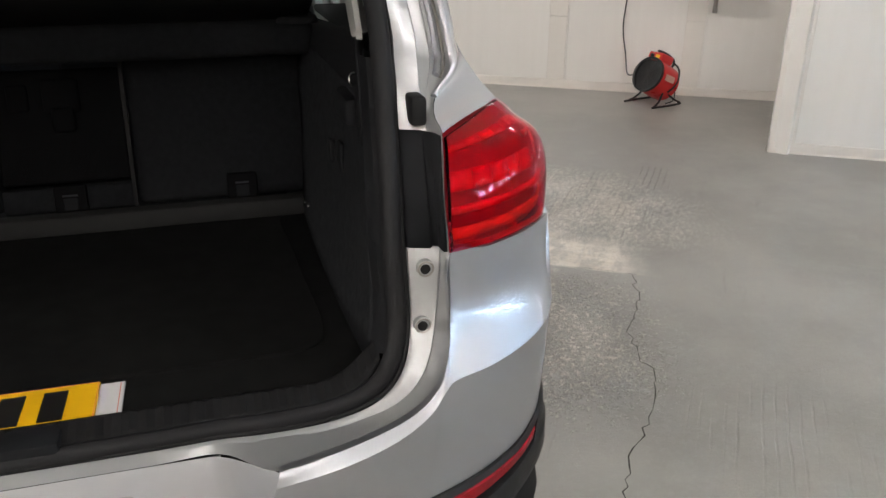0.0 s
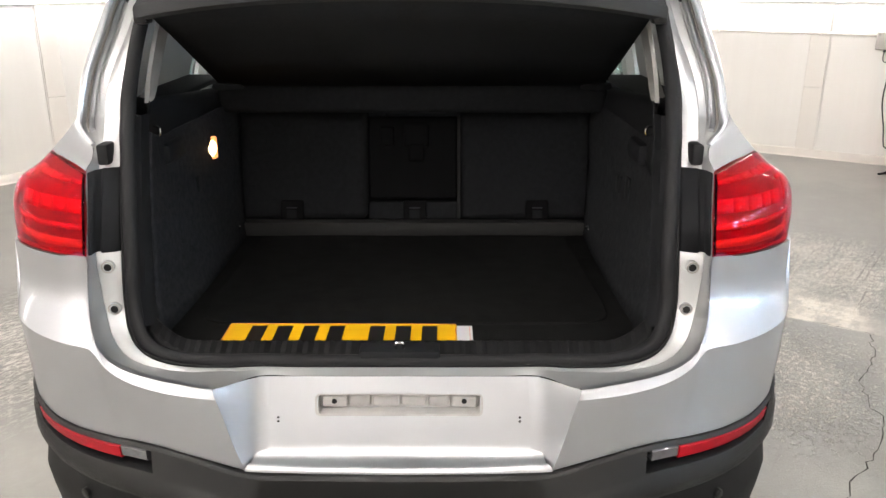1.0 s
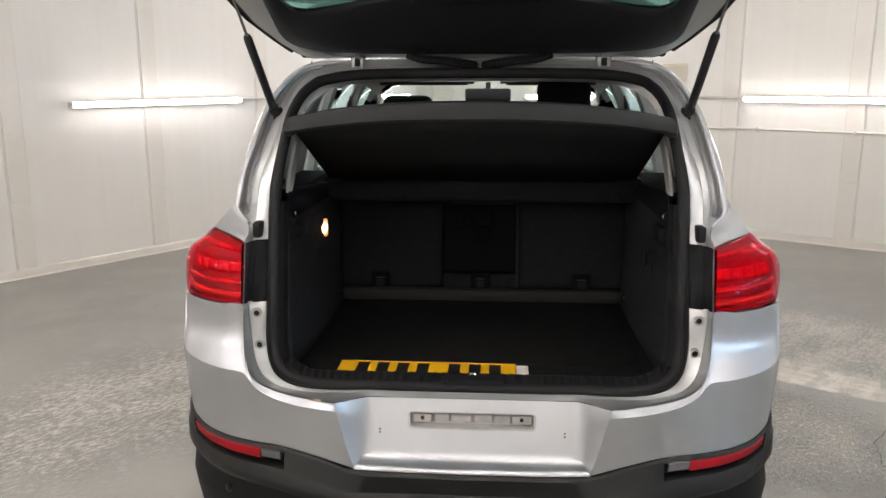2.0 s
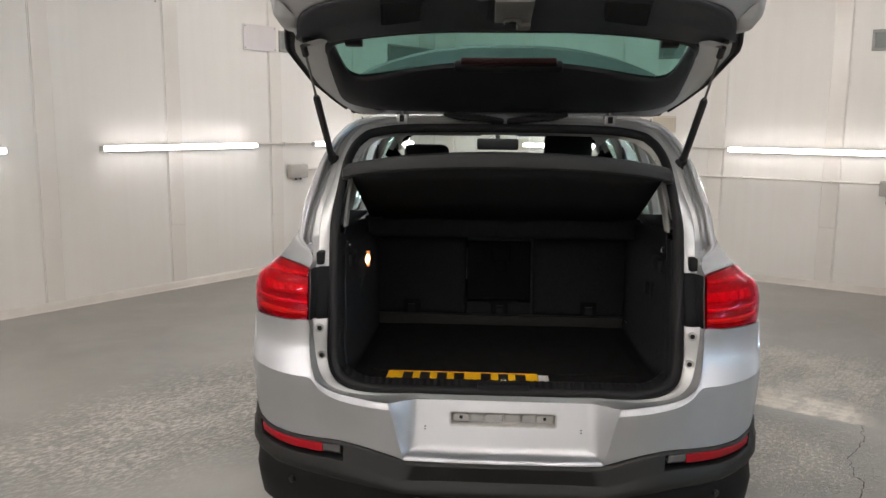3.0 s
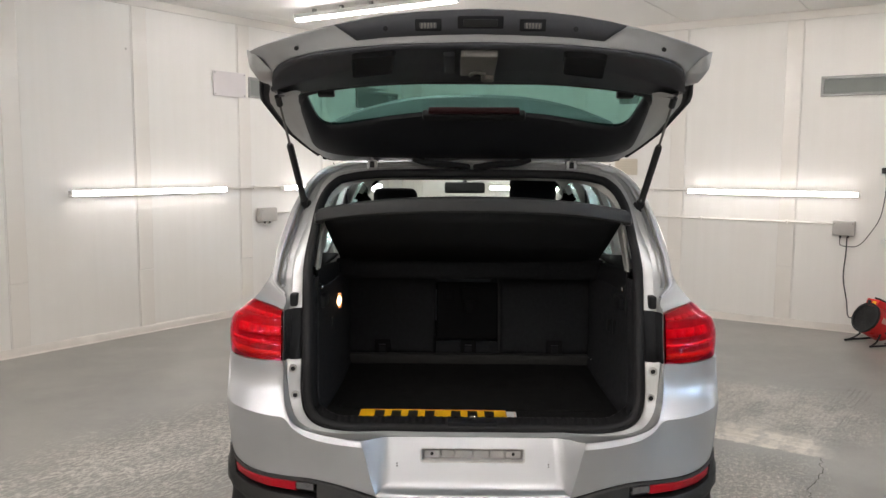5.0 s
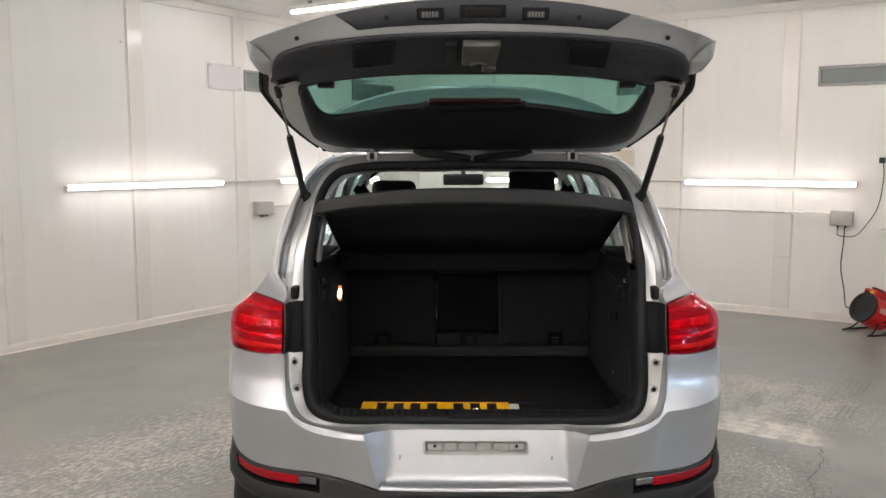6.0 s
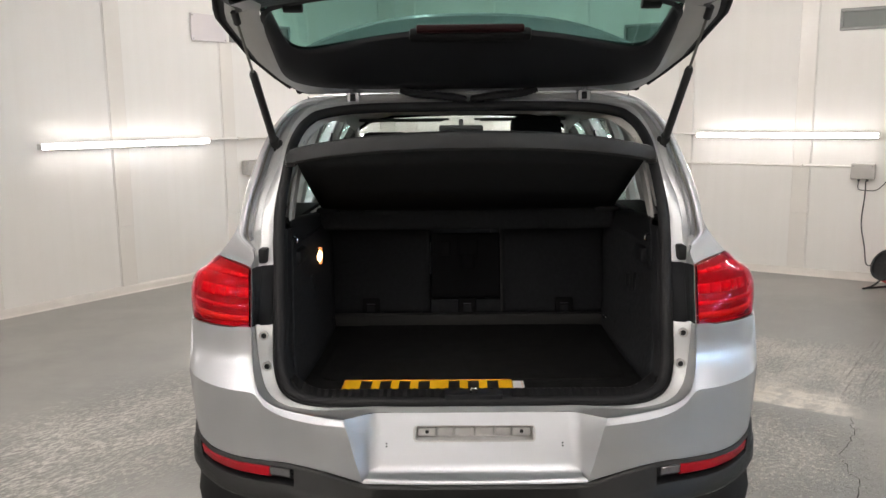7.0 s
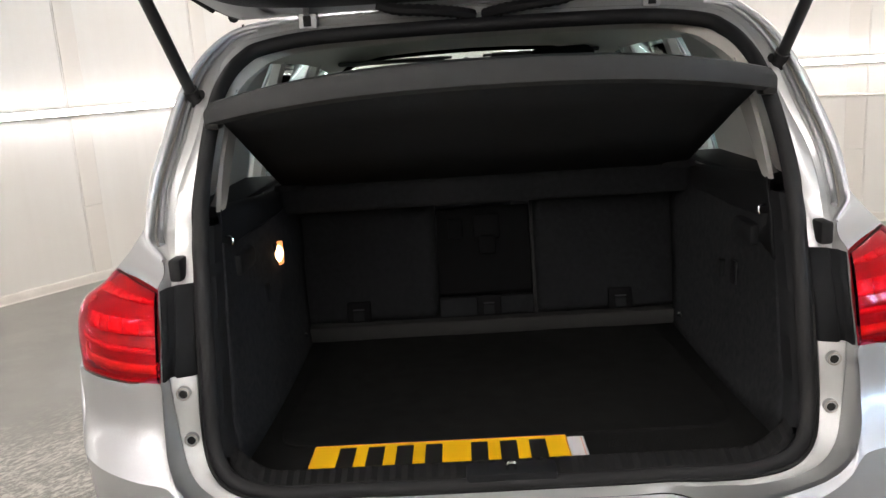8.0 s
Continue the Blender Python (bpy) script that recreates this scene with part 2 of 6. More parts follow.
    paint = mix(math_node("MULTIPLY", ramp(blotch, 0.50, 0.72), 0.45), paint, (0.30, 0.297, 0.277))
    paint = mix(math_node("MULTIPLY", ramp(fine, 0.45, 0.72), 0.22), paint, (0.33, 0.325, 0.305))
    scuff = ramp(noise_node(16, 7, (1, 0.10, 1), GRAIN, 0.7), 0.60, 0.72)
    paint = mix(math_node("MULTIPLY", scuff, 0.35), paint, (0.155, 0.15, 0.138))
    far_side = beyond(2.03, 1.88, JOINT, -0.004, 0.012)
    near_side = math_node("SUBTRACT", 1.0, far_side)
    # stretches where the paint has gone
    bare_r = math_node("MULTIPLY", blob(1.42, 1.52, 0.25, 1.15, 0.55, 0.70, GRAIN), near_side)
    bare_l = blob(-1.66, 1.85, 0.25, 1.60, 0.58, 1.25, GRAIN)
    bare_p = math_node("MULTIPLY", blob(1.74, 2.19, 0.42, 0.95, 0.56, 0.38, JOINT), far_side)
    haze_r = math_node("MULTIPLY", blob(2.05, 2.80, 0.45, 1.3, 0.75, 0.70, GRAIN), far_side)
    iso = noise_node(46, 9, (1, 0.7, 1), GRAIN, 0.82)
    streaky = noise_node(56, 8, (1, 0.34, 1), GRAIN, 0.8)
    patch = ramp(noise_node(5.5, 7, (1, 0.45, 1), GRAIN, 0.65), 0.34, 0.60)
    fleck_r = ramp(iso, 0.45, 0.62)
    fleck_l = ramp(streaky, 0.44, 0.57)
    hole = ramp(noise_node(52, 6, rough=0.8), 0.585, 0.66)

    def worn_mask(area, fleck, floor_):
        m_ = math_node("MULTIPLY", area, math_node("ADD", math_node("MULTIPLY", patch, 1 - floor_), floor_))
        return math_node("SUBTRACT", math_node("ADD", math_node("MULTIPLY", m_, 1.25), math_node("MULTIPLY", fleck, 0.7)), 0.68, True)

    worn_r = worn_mask(bare_r, fleck_r, 0.68)
    worn_l = worn_mask(bare_l, fleck_l, 0.45)
    worn_h = math_node("MULTIPLY", worn_mask(haze_r, fleck_l, 0.45), 0.8)
    # right-hand bare concrete, its colour lightened further for a pool of light
    rough_lit_r = mix(fleck_r, (0.45, 0.425, 0.375), (0.84, 0.795, 0.715))
    rough_l = mix(fleck_l, (0.27, 0.259, 0.239), (0.70, 0.672, 0.62))
    col = mix(math_node("MULTIPLY", worn_l, 0.9), paint, rough_l)
    col = mix(math_node("MAXIMUM", math_node("MULTIPLY", worn_r, 0.80), math_node("MULTIPLY", worn_h, 0.92)), col, rough_lit_r)
    holes = math_node("MULTIPLY", hole, math_node("MAXIMUM", math_node("MAXIMUM", worn_r, math_node("MULTIPLY", worn_l, 0.7)), worn_h))
    col = mix(math_node("MULTIPLY", holes, 0.45), col, (0.13, 0.12, 0.10))
    cream = mix(ramp(noise_node(14, 6, (0.25, 1, 1), JOINT, 0.65), 0.35, 0.66), (0.62, 0.57, 0.485), (0.84, 0.79, 0.70))
    torn = ramp(noise_node(11, 8, (1, 0.5, 1), GRAIN, 0.7), 0.40, 0.56)
    bare_p = math_node("MULTIPLY", bare_p, math_node("ADD", math_node("MULTIPLY", torn, 0.6), 0.4))
    col = mix(math_node("MULTIPLY", bare_p, 0.93), col, cream)
    # combed grooves in short sets, coloured darker for the shadow inside them
    sets = blob(2.56, 2.78, 0.75, 0.95, 0.17, 0.72, GRAIN)
    sets = math_node("MAXIMUM", sets, math_node("MULTIPLY", blob(2.28, 2.95, 0.5, 0.95, 0.24, 0.62, GRAIN), 0.7))
    sets = math_node("MAXIMUM", sets, math_node("MULTIPLY", blob(1.95, 3.02, 0.5, 0.95, 0.16, 0.50, GRAIN), 0.8))
    sets = math_node("MAXIMUM", sets, math_node("MULTIPLY", blob(1.85, 0.70, 0.3, 0.8, 0.4, 0.5, GRAIN), 0.25))
    gaps = ramp(noise_node(14, 5, (1.0, 0.16, 1), GRAIN, 0.6), 0.42, 0.62)
    comb = math_node("MULTIPLY", math_node("MULTIPLY", sets, gaps), stripes(GRAIN, 0.037, 4.0))
    col = mix(math_node("MULTIPLY", comb, 0.5), col, (0.13, 0.12, 0.105))
    spots = ramp(noise_node(7, 9, rough=0.75), 0.70, 0.76)
    col = mix(math_node("MULTIPLY", spots, 0.4), col, (0.10, 0.095, 0.085))
    L(col, b.inputs["Base Color"])
    bare = math_node("MAXIMUM", math_node("MAXIMUM", worn_r, worn_l), worn_h)
    rg = math_node("ADD", math_node("MULTIPLY", bare, -0.06), math_node("ADD", math_node("MULTIPLY", fine, 0.16), 0.27))
    L(rg, b.inputs["Roughness"])
    h = math_node("ADD", math_node("MULTIPLY", math_node("MULTIPLY", bare, math_node("MAXIMUM", iso, streaky)), 0.7), math_node("MULTIPLY", holes, -0.5))
    h = math_node("ADD", h, math_node("ADD", math_node("MULTIPLY", comb, -1.2), math_node("MULTIPLY", pits, 0.16)))
    h = math_node("ADD", h, math_node("ADD", math_node("MULTIPLY", clouds, 0.6), math_node("MULTIPLY", blotch, 0.35)))
    bp = N("ShaderNodeBump")
    bp.inputs["Strength"].default_value = 0.85
    bp.inputs["Distance"].default_value = 0.008
    L(h, bp.inputs["Height"])
    L(bp.outputs[0], b.inputs["Normal"])
    return m


WALL = wall_material()
FLOOR = floor_material()


# ---------------------------------------------------------------- mesh helpers
def part(name, bm, material, parent, label="", smooth=True, sharp=40):
    """Links a bmesh as one mesh object under a thing or a part."""
    me = bpy.data.meshes.new(name)
    bmesh.ops.recalc_face_normals(bm, faces=bm.faces)
    for f in bm.faces:
        f.smooth = smooth
    for e in bm.edges:
        e.smooth = not (len(e.link_faces) == 2 and e.calc_face_angle(0) > radians(sharp))
    bm.to_mesh(me)
    bm.free()
    me.materials.append(material)
    ob = new(name, me)
    ob.parent = parent
    if label:
        tagged(ob, label)
    return ob


def solid(ob, thickness, offset=-1):
    s = ob.modifiers.new("thickness", "SOLIDIFY")
    s.thickness, s.offset = thickness, offset
    return ob


def empty(name, m, label, category, group="", kind=""):
    e = new(name)
    e.matrix_world = m
    e.empty_display_size = 0.1
    return tagged(e, label, category, group, kind)


def sample(pts, n):
    """A Catmull-Rom curve through pts at n even steps of its parameter."""
    pts = [Vector(p) for p in pts]
    out = []
    for i in range(n):
        u = i / (n - 1) * (len(pts) - 1)
        k = min(int(u), len(pts) - 2)
        f = u - k
        a, b_, c, d = pts[max(k - 1, 0)], pts[k], pts[k + 1], pts[min(k + 2, len(pts) - 1)]
        out.append(0.5 * ((2 * b_) + (c - a) * f + (2 * a - 5 * b_ + 4 * c - d) * f * f + (3 * b_ - a - 3 * c + d) * f ** 3))
    return out


def mir(p):
    return Vector((-p[0], p[1], p[2]))


def grid(bm, rows, skip=None, closed=False):
    """Faces between rows of points."""
    vs = [[bm.verts.new(p) for p in r] for r in rows]
    n = len(rows[0])
    for i in range(len(rows) - 1):
        for j in range(n if closed else n - 1):
            if skip and skip(i, j):
                continue
            k = (j + 1) % n
            q = [vs[i][j], vs[i][k], vs[i + 1][k], vs[i + 1][j]]
            try:
                bm.faces.new(q)
            except ValueError:
                pass
    return vs


def weld(bm, d=0.0004):
    bmesh.ops.remove_doubles(bm, verts=bm.verts, dist=d)
    loose = [v for v in bm.verts if not v.link_faces]
    bmesh.ops.delete(bm, geom=loose, context="VERTS")
    return bm


def surf(rows, skip=None, closed=False):
    bm = bmesh.new()
    grid(bm, rows, skip, closed)
    return weld(bm)


def both(rows):
    """A surface from the centre line out, with its mirror image."""
    bm = bmesh.new()
    grid(bm, rows)
    grid(bm, [[mir(p) for p in r] for r in rows])
    return weld(bm, 0.0008)


def box(bm, lo, hi, bevel=0.0, m=None, seg=2):
    r = bmesh.ops.create_cube(bm, size=1)
    c = [(a + b_) / 2 for a, b_ in zip(lo, hi)]
    s = [abs(b_ - a) for a, b_ in zip(lo, hi)]
    for v in r["verts"]:
        v.co = Vector([c[i] + v.co[i] * s[i] for i in range(3)])
    if bevel:
        es = list({e for v in r["verts"] for e in v.link_edges})
        bv = bmesh.ops.bevel(bm, geom=es, offset=bevel, segments=seg, profile=0.5, affect="EDGES")
        vs = list({v for f in bv["faces"] for v in f.verts} | {v for v in r["verts"] if v.is_valid})
    else:
        vs = r["verts"]
    if m is not None:
        bmesh.ops.transform(bm, matrix=m, verts=vs)
    return vs


def boxed(lo, hi, bevel=0.0, m=None, seg=2):
    bm = bmesh.new()
    box(bm, lo, hi, bevel, m, seg)
    return bm


def tube(bm, pts, r, n=10, caps=True):
    """A round bar along pts; r a number or one number a point."""
    pts = [Vector(p) for p in pts]
    rs = [r] * len(pts) if isinstance(r, (int, float)) else r
    rings, side = [], None
    for i, p in enumerate(pts):
        t = (pts[min(i + 1, len(pts) - 1)] - pts[max(i - 1, 0)]).normalized()
        if side is None:
            side = t.orthogonal().normalized()
        side = (side - t * side.dot(t)).normalized()
        up = t.cross(side)
        rings.append([bm.verts.new(p + rs[i] * (math.cos(a) * side + math.sin(a) * up)) for a in [2 * math.pi * k / n for k in range(n)]])
    for a, b_ in zip(rings, rings[1:]):
        for k in range(n):
            bm.faces.new((a[k], a[(k + 1) % n], b_[(k + 1) % n], b_[k]))
    if caps:
        bm.faces.new(rings[0][::-1])
        bm.faces.new(rings[-1])
    return bm


def tubed(pts, r, n=10):
    return tube(bmesh.new(), pts, r, n)


def lathe(bm, profile, n=32, m=None):
    """Turns (radius, along) points about the local z axis."""
    rings = [[Vector((r * math.cos(2 * math.pi * k / n), r * math.sin(2 * math.pi * k / n), z)) for k in range(n)] for r, z in profile]
    if m is not None:
        rings = [[m @ p for p in r] for r in rings]
    grid(bm, rings, closed=True)
    return bm


# ---------------------------------------------------------------- the room
CORNER = Vector((-0.77, 8.27, 0))
ALONG = Vector((0.847, -0.532, 0)).normalized()      # along the right-hand wall, away from the corner
BACK = Vector((-0.578, -0.816, 0)).normalized()      # along the left-hand wall, away from the corner
HEIGHT = 3.165
ALCOVE = Vector((4.72, 4.82, 0))
RETURN_END = ALCOVE + ALONG * 0.9
PIER = Vector((3.84, 3.40, 0))
FAR_RIGHT = PIER + ALONG * 5.5
FAR_LEFT = CORNER + BACK * 12
BACK_RIGHT = FAR_RIGHT + BACK * 10.33


def wall_frame(p0, p1):
    x = (p1 - p0).normalized()
    y = Vector((0, 0, 1)).cross(x)
    return Matrix(((x.x, y.x, 0, p0.x), (x.y, y.y, 0, p0.y), (0, 0, 1, 0), (0, 0, 0, 1)))


def build_wall(name, p0, p1, joints, label, lap=0.12, flip=False):
    """A wall of insulated panels with cover strips on their joints, a skirting and a coving strip."""
    length = (p1 - p0).length
    wall = part(name, boxed((-lap, -0.12, 0), (length + lap, -0.012, HEIGHT + 0.1)), WALL, None, smooth=False)
    wall.matrix_world = wall_frame(p0, p1)
    tagged(wall, label, "wall", kind="structure")
    cuts = [0.0] + [j for j in joints if 0.05 < j < length - 0.05] + [length]
    for c0, c1 in zip(cuts, cuts[1:]):
        part("panel", boxed((c0 + 0.0012, -0.011, 0.0), (c1 - 0.0012, 0.0, HEIGHT), 0.0015, seg=1), WALL, wall)
    for j in cuts[1:-1]:
        lo_, hi_ = (j + 0.010, j + 0.165) if flip else (j - 0.165, j - 0.010)
        part("cover_strip", boxed((lo_, 0.001, 0.62), (hi_, 0.010, HEIGHT - 0.06), 0.003, seg=1), STRIP, wall)
        part("cover_strip", boxed((lo_ + 0.003, 0.001, 0.05), (hi_ + 0.001, 0.009, 0.617), 0.003, seg=1), STRIP, wall)
    bm = bmesh.new()
    n = max(2, int(length / 0.35))
    rnd = random.Random(len(name))
    rows = []
    for prof in ((0.001, 0.075), (0.012, 0.072), (0.016, 0.060), (0.018, 0.012), (0.030, 0.002)):
        rows.append([Vector((length * i / n, prof[0] + rnd.uniform(0, 0.004), prof[1] + rnd.uniform(-0.006, 0.006) * (prof[1] > 0.02))) for i in range(n + 1)])
    grid(bm, rows)
    part("skirting", bm, SKIRT, wall)
    part("coving", boxed((0, 0.001, HEIGHT - 0.085), (length, 0.016, HEIGHT - 0.001), 0.004, seg=1), STRIP, wall)
    return wall


wall_left = build_wall("wall_left", CORNER, FAR_LEFT, [0.32, 1.53, 2.76, 3.99, 5.20, 6.34, 7.55, 8.76, 9.97, 11.2], "white painted insulated panel wall with cream cover strips")
wall_right = build_wall("wall_right", RETURN_END, CORNER, [1.32, 2.46, 3.60, 4.76, 5.93, 7.05], "white painted insulated panel wall with ribbed surface", flip=True)
wall_return = build_wall("wall_return", PIER, RETURN_END, [], "short white return wall at the end of the alcove", 0.0)
wall_front = build_wall("wall_front", FAR_RIGHT, PIER, [0.7, 1.9, 3.1, 4.3], "white painted panel wall standing forward of the alcove", 0.0)
# side wall with a glazed opening that lets the daylight in
W0, W1, WZ0, WZ1 = 5.9, 8.9, 2.45, 3.02
mid_a, mid_b = BACK_RIGHT.lerp(FAR_RIGHT, W0 / 10.33), BACK_RIGHT.lerp(FAR_RIGHT, W1 / 10.33)
build_wall("wall_side_near", BACK_RIGHT, mid_a, [1.2 * i for i in range(1, 4)], "white painted panel wall closing the room", 0.0)
wall_side_far = build_wall("wall_side_far", mid_b, FAR_RIGHT, [], "white painted panel wall closing the room", 0.0)
under = part("wall_side_under", boxed((W0, -0.12, 0), (W1, 0, WZ0)), WALL, None, smooth=False)
over = part("wall_side_over", boxed((W0, -0.12, WZ1), (W1, 0, HEIGHT + 0.1)), WALL, None, smooth=False)
for o_ in (under, over):
    o_.matrix_world = wall_frame(BACK_RIGHT, FAR_RIGHT)
    tagged(o_, "white painted wall round the window", "wall", kind="structure")
window_1 = empty("window_1", wall_frame(BACK_RIGHT, FAR_RIGHT), "row of white framed windows letting in daylight", "window", kind="structure")
for i in range(6):
    x_ = W0 + 0.03 + i * (W1 - W0 - 0.06) / 5
    part("mullion", boxed((x_ - 0.15, -0.10, WZ0), (x_ + 0.15, -0.03, WZ1), 0.005, seg=1), TUBE_B, window_1)
for z_ in (WZ0 + 0.03, WZ1 - 0.03):
    part("transom", boxed((W0, -0.095, z_ - 0.06), (W1, -0.035, z_ + 0.06), 0.005, seg=1), TUBE_B, window_1)
backdrop = part("backdrop", boxed((W0 - 0.3, -0.36, WZ0 - 0.3), (W1 + 0.3, -0.34, WZ1 + 0.3)), DAY, None, smooth=False)
backdrop.matrix_world = wall_frame(BACK_RIGHT, FAR_RIGHT)
tagged(backdrop, "bright overcast sky outside the window", "sky", kind="structure")
wall_back = build_wall("wall_back", FAR_LEFT, BACK_RIGHT, [1.2 * i for i in range(1, 11)], "white painted panel wall behind the viewer")
part("corner_trim", boxed(((FAR_RIGHT - PIER).length - 0.15, 0.001, 0.0), ((FAR_RIGHT - PIER).length + 0.012, 0.012, HEIGHT - 0.06), 0.003, seg=1), STRIP, wall_front)

# ceiling of long panels with open joints
bm = bmesh.new()
cf = wall_frame(CORNER, CORNER + ALONG)            # local x along the right wall; local y points away from the room
edges = [-0.4, 0.13, 1.33, 2.53, 3.73, 4.95, 6.15, 7.35, 8.55, 9.75, 10.95, 12.3, 13.5, 14.6]
for e0, e1 in zip(edges, edges[1:]):
    box(bm, (e0 + 0.004, -13.0, HEIGHT), (e1 - 0.004, 0.4, HEIGHT + 0.06), 0.003, cf, 1)
box(bm, (-0.4, -13.0, HEIGHT + 0.065), (14.6, 0.4, HEIGHT + 0.12), 0, cf)
ceiling = part("ceiling", bm, CEIL, None)
tagged(ceiling, "white panelled ceiling with thin dark joints", "ceiling", kind="structure")

# floor
bm = bmesh.new()
box(bm, (-14, -14, -0.2), (16, 14, 0))
floor = part("floor", bm, FLOOR, None, smooth=False)
tagged(floor, "worn grey painted concrete floor with bare patches", "floor", kind="structure")


def ribbon(pts, widths, z=0.0015, jitter=0.006, seed=3, step=0.03):
    rnd = random.Random(seed)
    dense = []
    pts = [Vector((*p, z)) for p in pts]
    for p, q in zip(pts, pts[1:]):
        n = max(2, int((q - p).length / step))
        dense += [p.lerp(q, i / n) + Vector((rnd.uniform(-jitter, jitter), rnd.uniform(-jitter, jitter), 0)) for i in range(n)]
    dense.append(pts[-1])
    rows = [[], []]
    for i, p in enumerate(dense):
        t = (dense[min(i + 1, len(dense) - 1)] - dense[max(i - 1, 0)]).normalized()
        s = Vector((-t.y, t.x, 0)) * rnd.uniform(*widths) / 2
        rows[0].append(p + s)
        rows[1].append(p - s)
    return surf(rows)


part("crack", ribbon([(2.017, 1.886), (1.918, 1.67), (1.74, 1.427), (1.684, 1.231), (1.699, 1.169), (1.548, 0.919), (1.418, 0.808), (1.314, 0.655), (1.27, 0.54), (1.16, 0.33), (1.12, 0.05)],
                     (0.0015, 0.006), jitter=0.011), CRACK, floor, "thin jagged crack in the concrete")
part("slab_joint", ribbon([(2.03, 1.88), (1.876, 1.994), (1.692, 2.096), (1.2, 2.4), (0.95, 2.56)], (0.001, 0.004), jitter=0.004, seed=5), CRACK, floor, "filled joint between floor slabs")


# ---------------------------------------------------------------- lights
def batten_light(m, length, label, group, hang=0.0, glow=None, tray=0.026):
    """A slim tube light on a white base with end caps; local x along it, local y off the wall."""
    e = empty("batten_light", m, label, "light", group)
    part("base", boxed((0, 0.0 + hang, -tray), (length, 0.046 + hang, tray), 0.004), TUBE_B, e)
    rows = []
    for i, x in enumerate((0.012, 0.018, 0.04, length - 0.04, length - 0.018, length - 0.012)):
        k = (0.7, 0.9, 1.0, 1.0, 0.9, 0.7)[i]
        rows.append([Vector((x, 0.047 + hang + 0.026 * k * math.cos(a), 0.0235 * k * math.sin(a))) for a in [math.pi * (j / 12 - .5) for j in range(13)]])
    bm = bmesh.new()
    grid(bm, rows)
    part("diffuser", bm, glow or TUBE, e, "glowing white tube")
    for x0, x1 in ((0.0, 0.013), (length - 0.013, length)):
        part("end_cap", boxed((x0, 0.022 + hang, -0.023), (x1, 0.070 + hang, 0.023), 0.006), TUBE_B, e)
    return e


def on_wall(wall, x, z, y=0.0):
    return wall.matrix_world @ pose(x + (0.9 if wall is wall_right else 0.0), y, z)


for x in (0.50, 2.97, 5.45, 7.93):
    batten_light(on_wall(wall_left, x, 1.365, 0.012), 1.69, "glowing white tube light fixed along the panel wall", "wall tube lights")
for x in (0.99, 3.44):
    batten_light(on_wall(wall_right, x, 1.365, 0.012), 1.66, "glowing white tube light fixed along the panel wall", "wall tube lights")
# No tube is known on this wall; the pair is added for light
for x in (0.6, 3.0):
    batten_light(on_wall(wall_front, x, 1.365, 0.012), 1.66, "glowing white tube light fixed along the panel wall", "wall tube lights")


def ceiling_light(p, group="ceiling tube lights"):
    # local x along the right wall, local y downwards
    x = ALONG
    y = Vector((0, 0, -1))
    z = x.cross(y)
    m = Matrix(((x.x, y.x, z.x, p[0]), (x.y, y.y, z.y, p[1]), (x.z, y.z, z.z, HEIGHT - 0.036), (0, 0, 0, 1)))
    e = batten_light(m, 1.93, "glowing white ceiling tube light; all but the first added out of view", group, glow=TUBE_C, tray=0.034)
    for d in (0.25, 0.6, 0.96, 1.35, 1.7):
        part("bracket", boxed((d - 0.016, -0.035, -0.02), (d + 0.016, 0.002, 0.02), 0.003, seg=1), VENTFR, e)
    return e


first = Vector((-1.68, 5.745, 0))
# Only the first tube really hangs here; the others are unseen fill lamps
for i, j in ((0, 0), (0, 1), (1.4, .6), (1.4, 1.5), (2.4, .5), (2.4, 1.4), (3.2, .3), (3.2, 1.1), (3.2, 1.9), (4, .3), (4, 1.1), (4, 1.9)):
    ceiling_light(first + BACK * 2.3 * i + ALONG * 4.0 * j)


# ---------------------------------------------------------------- wall fittings
def conduit(wall, x0, x1, z, r=0.011, label="white plastic conduit along the wall"):
    e = empty("conduit", on_wall(wall, x0, z, 0.0), label, "conduit")
    part("pipe", tubed([(0, 0.024, 0), ((x1 - x0) / 2, 0.024, 0.002), (x1 - x0, 0.024, 0)], r, 8), CONDUIT, e)
    n = max(1, int(abs(x1 - x0) / 0.8))
    for i in range(n):
        x = (x1 - x0) * (i + 0.5) / n
        part("clip", boxed((x - 0.012, 0.0, -0.018), (x + 0.012, 0.04, 0.018), 0.004, seg=1), CONDUIT, e)
    return e


conduit(wall_left, 2.20, 2.96, 1.375)
conduit(wall_left, 0.06, 2.30, 1.09)
conduit(wall_right, 2.66, 3.43, 1.375)
conduit(wall_right, 1.21, 6.40, 1.075)


def junction_box(wall, x, z, w, h):
    e = empty("junction_box", on_wall(wall, x, z, 0.0), "grey plastic junction box on the panel wall", "junction box")
    part("body", boxed((-w / 2, 0.011, -h / 2), (w / 2, 0.075, h / 2), 0.008), BOXGREY, e)
    part("lid", boxed((-w / 2 + 0.006, 0.076, -h / 2 + 0.006), (w / 2 - 0.006, 0.088, h / 2 - 0.006), 0.005), BOXGREY, e)
    for sx in (-1, 1):
        part("screw", boxed((sx * (w / 2 - 0.02) - 0.006, 0.088, h / 2 - 0.03), (sx * (w / 2 - 0.02) + 0.006, 0.091, h / 2 - 0.018), 0.002, seg=1), STEEL, e)
    for dx in (-0.04, 0.03):
        part("gland", tubed([(dx, 0.045, -h / 2 + 0.004), (dx, 0.045, -h / 2 - 0.02)], 0.011, 8), HBLACK, e)
    return e


junction_box(wall_left, 2.42, 1.075, 0.24, 0.15)
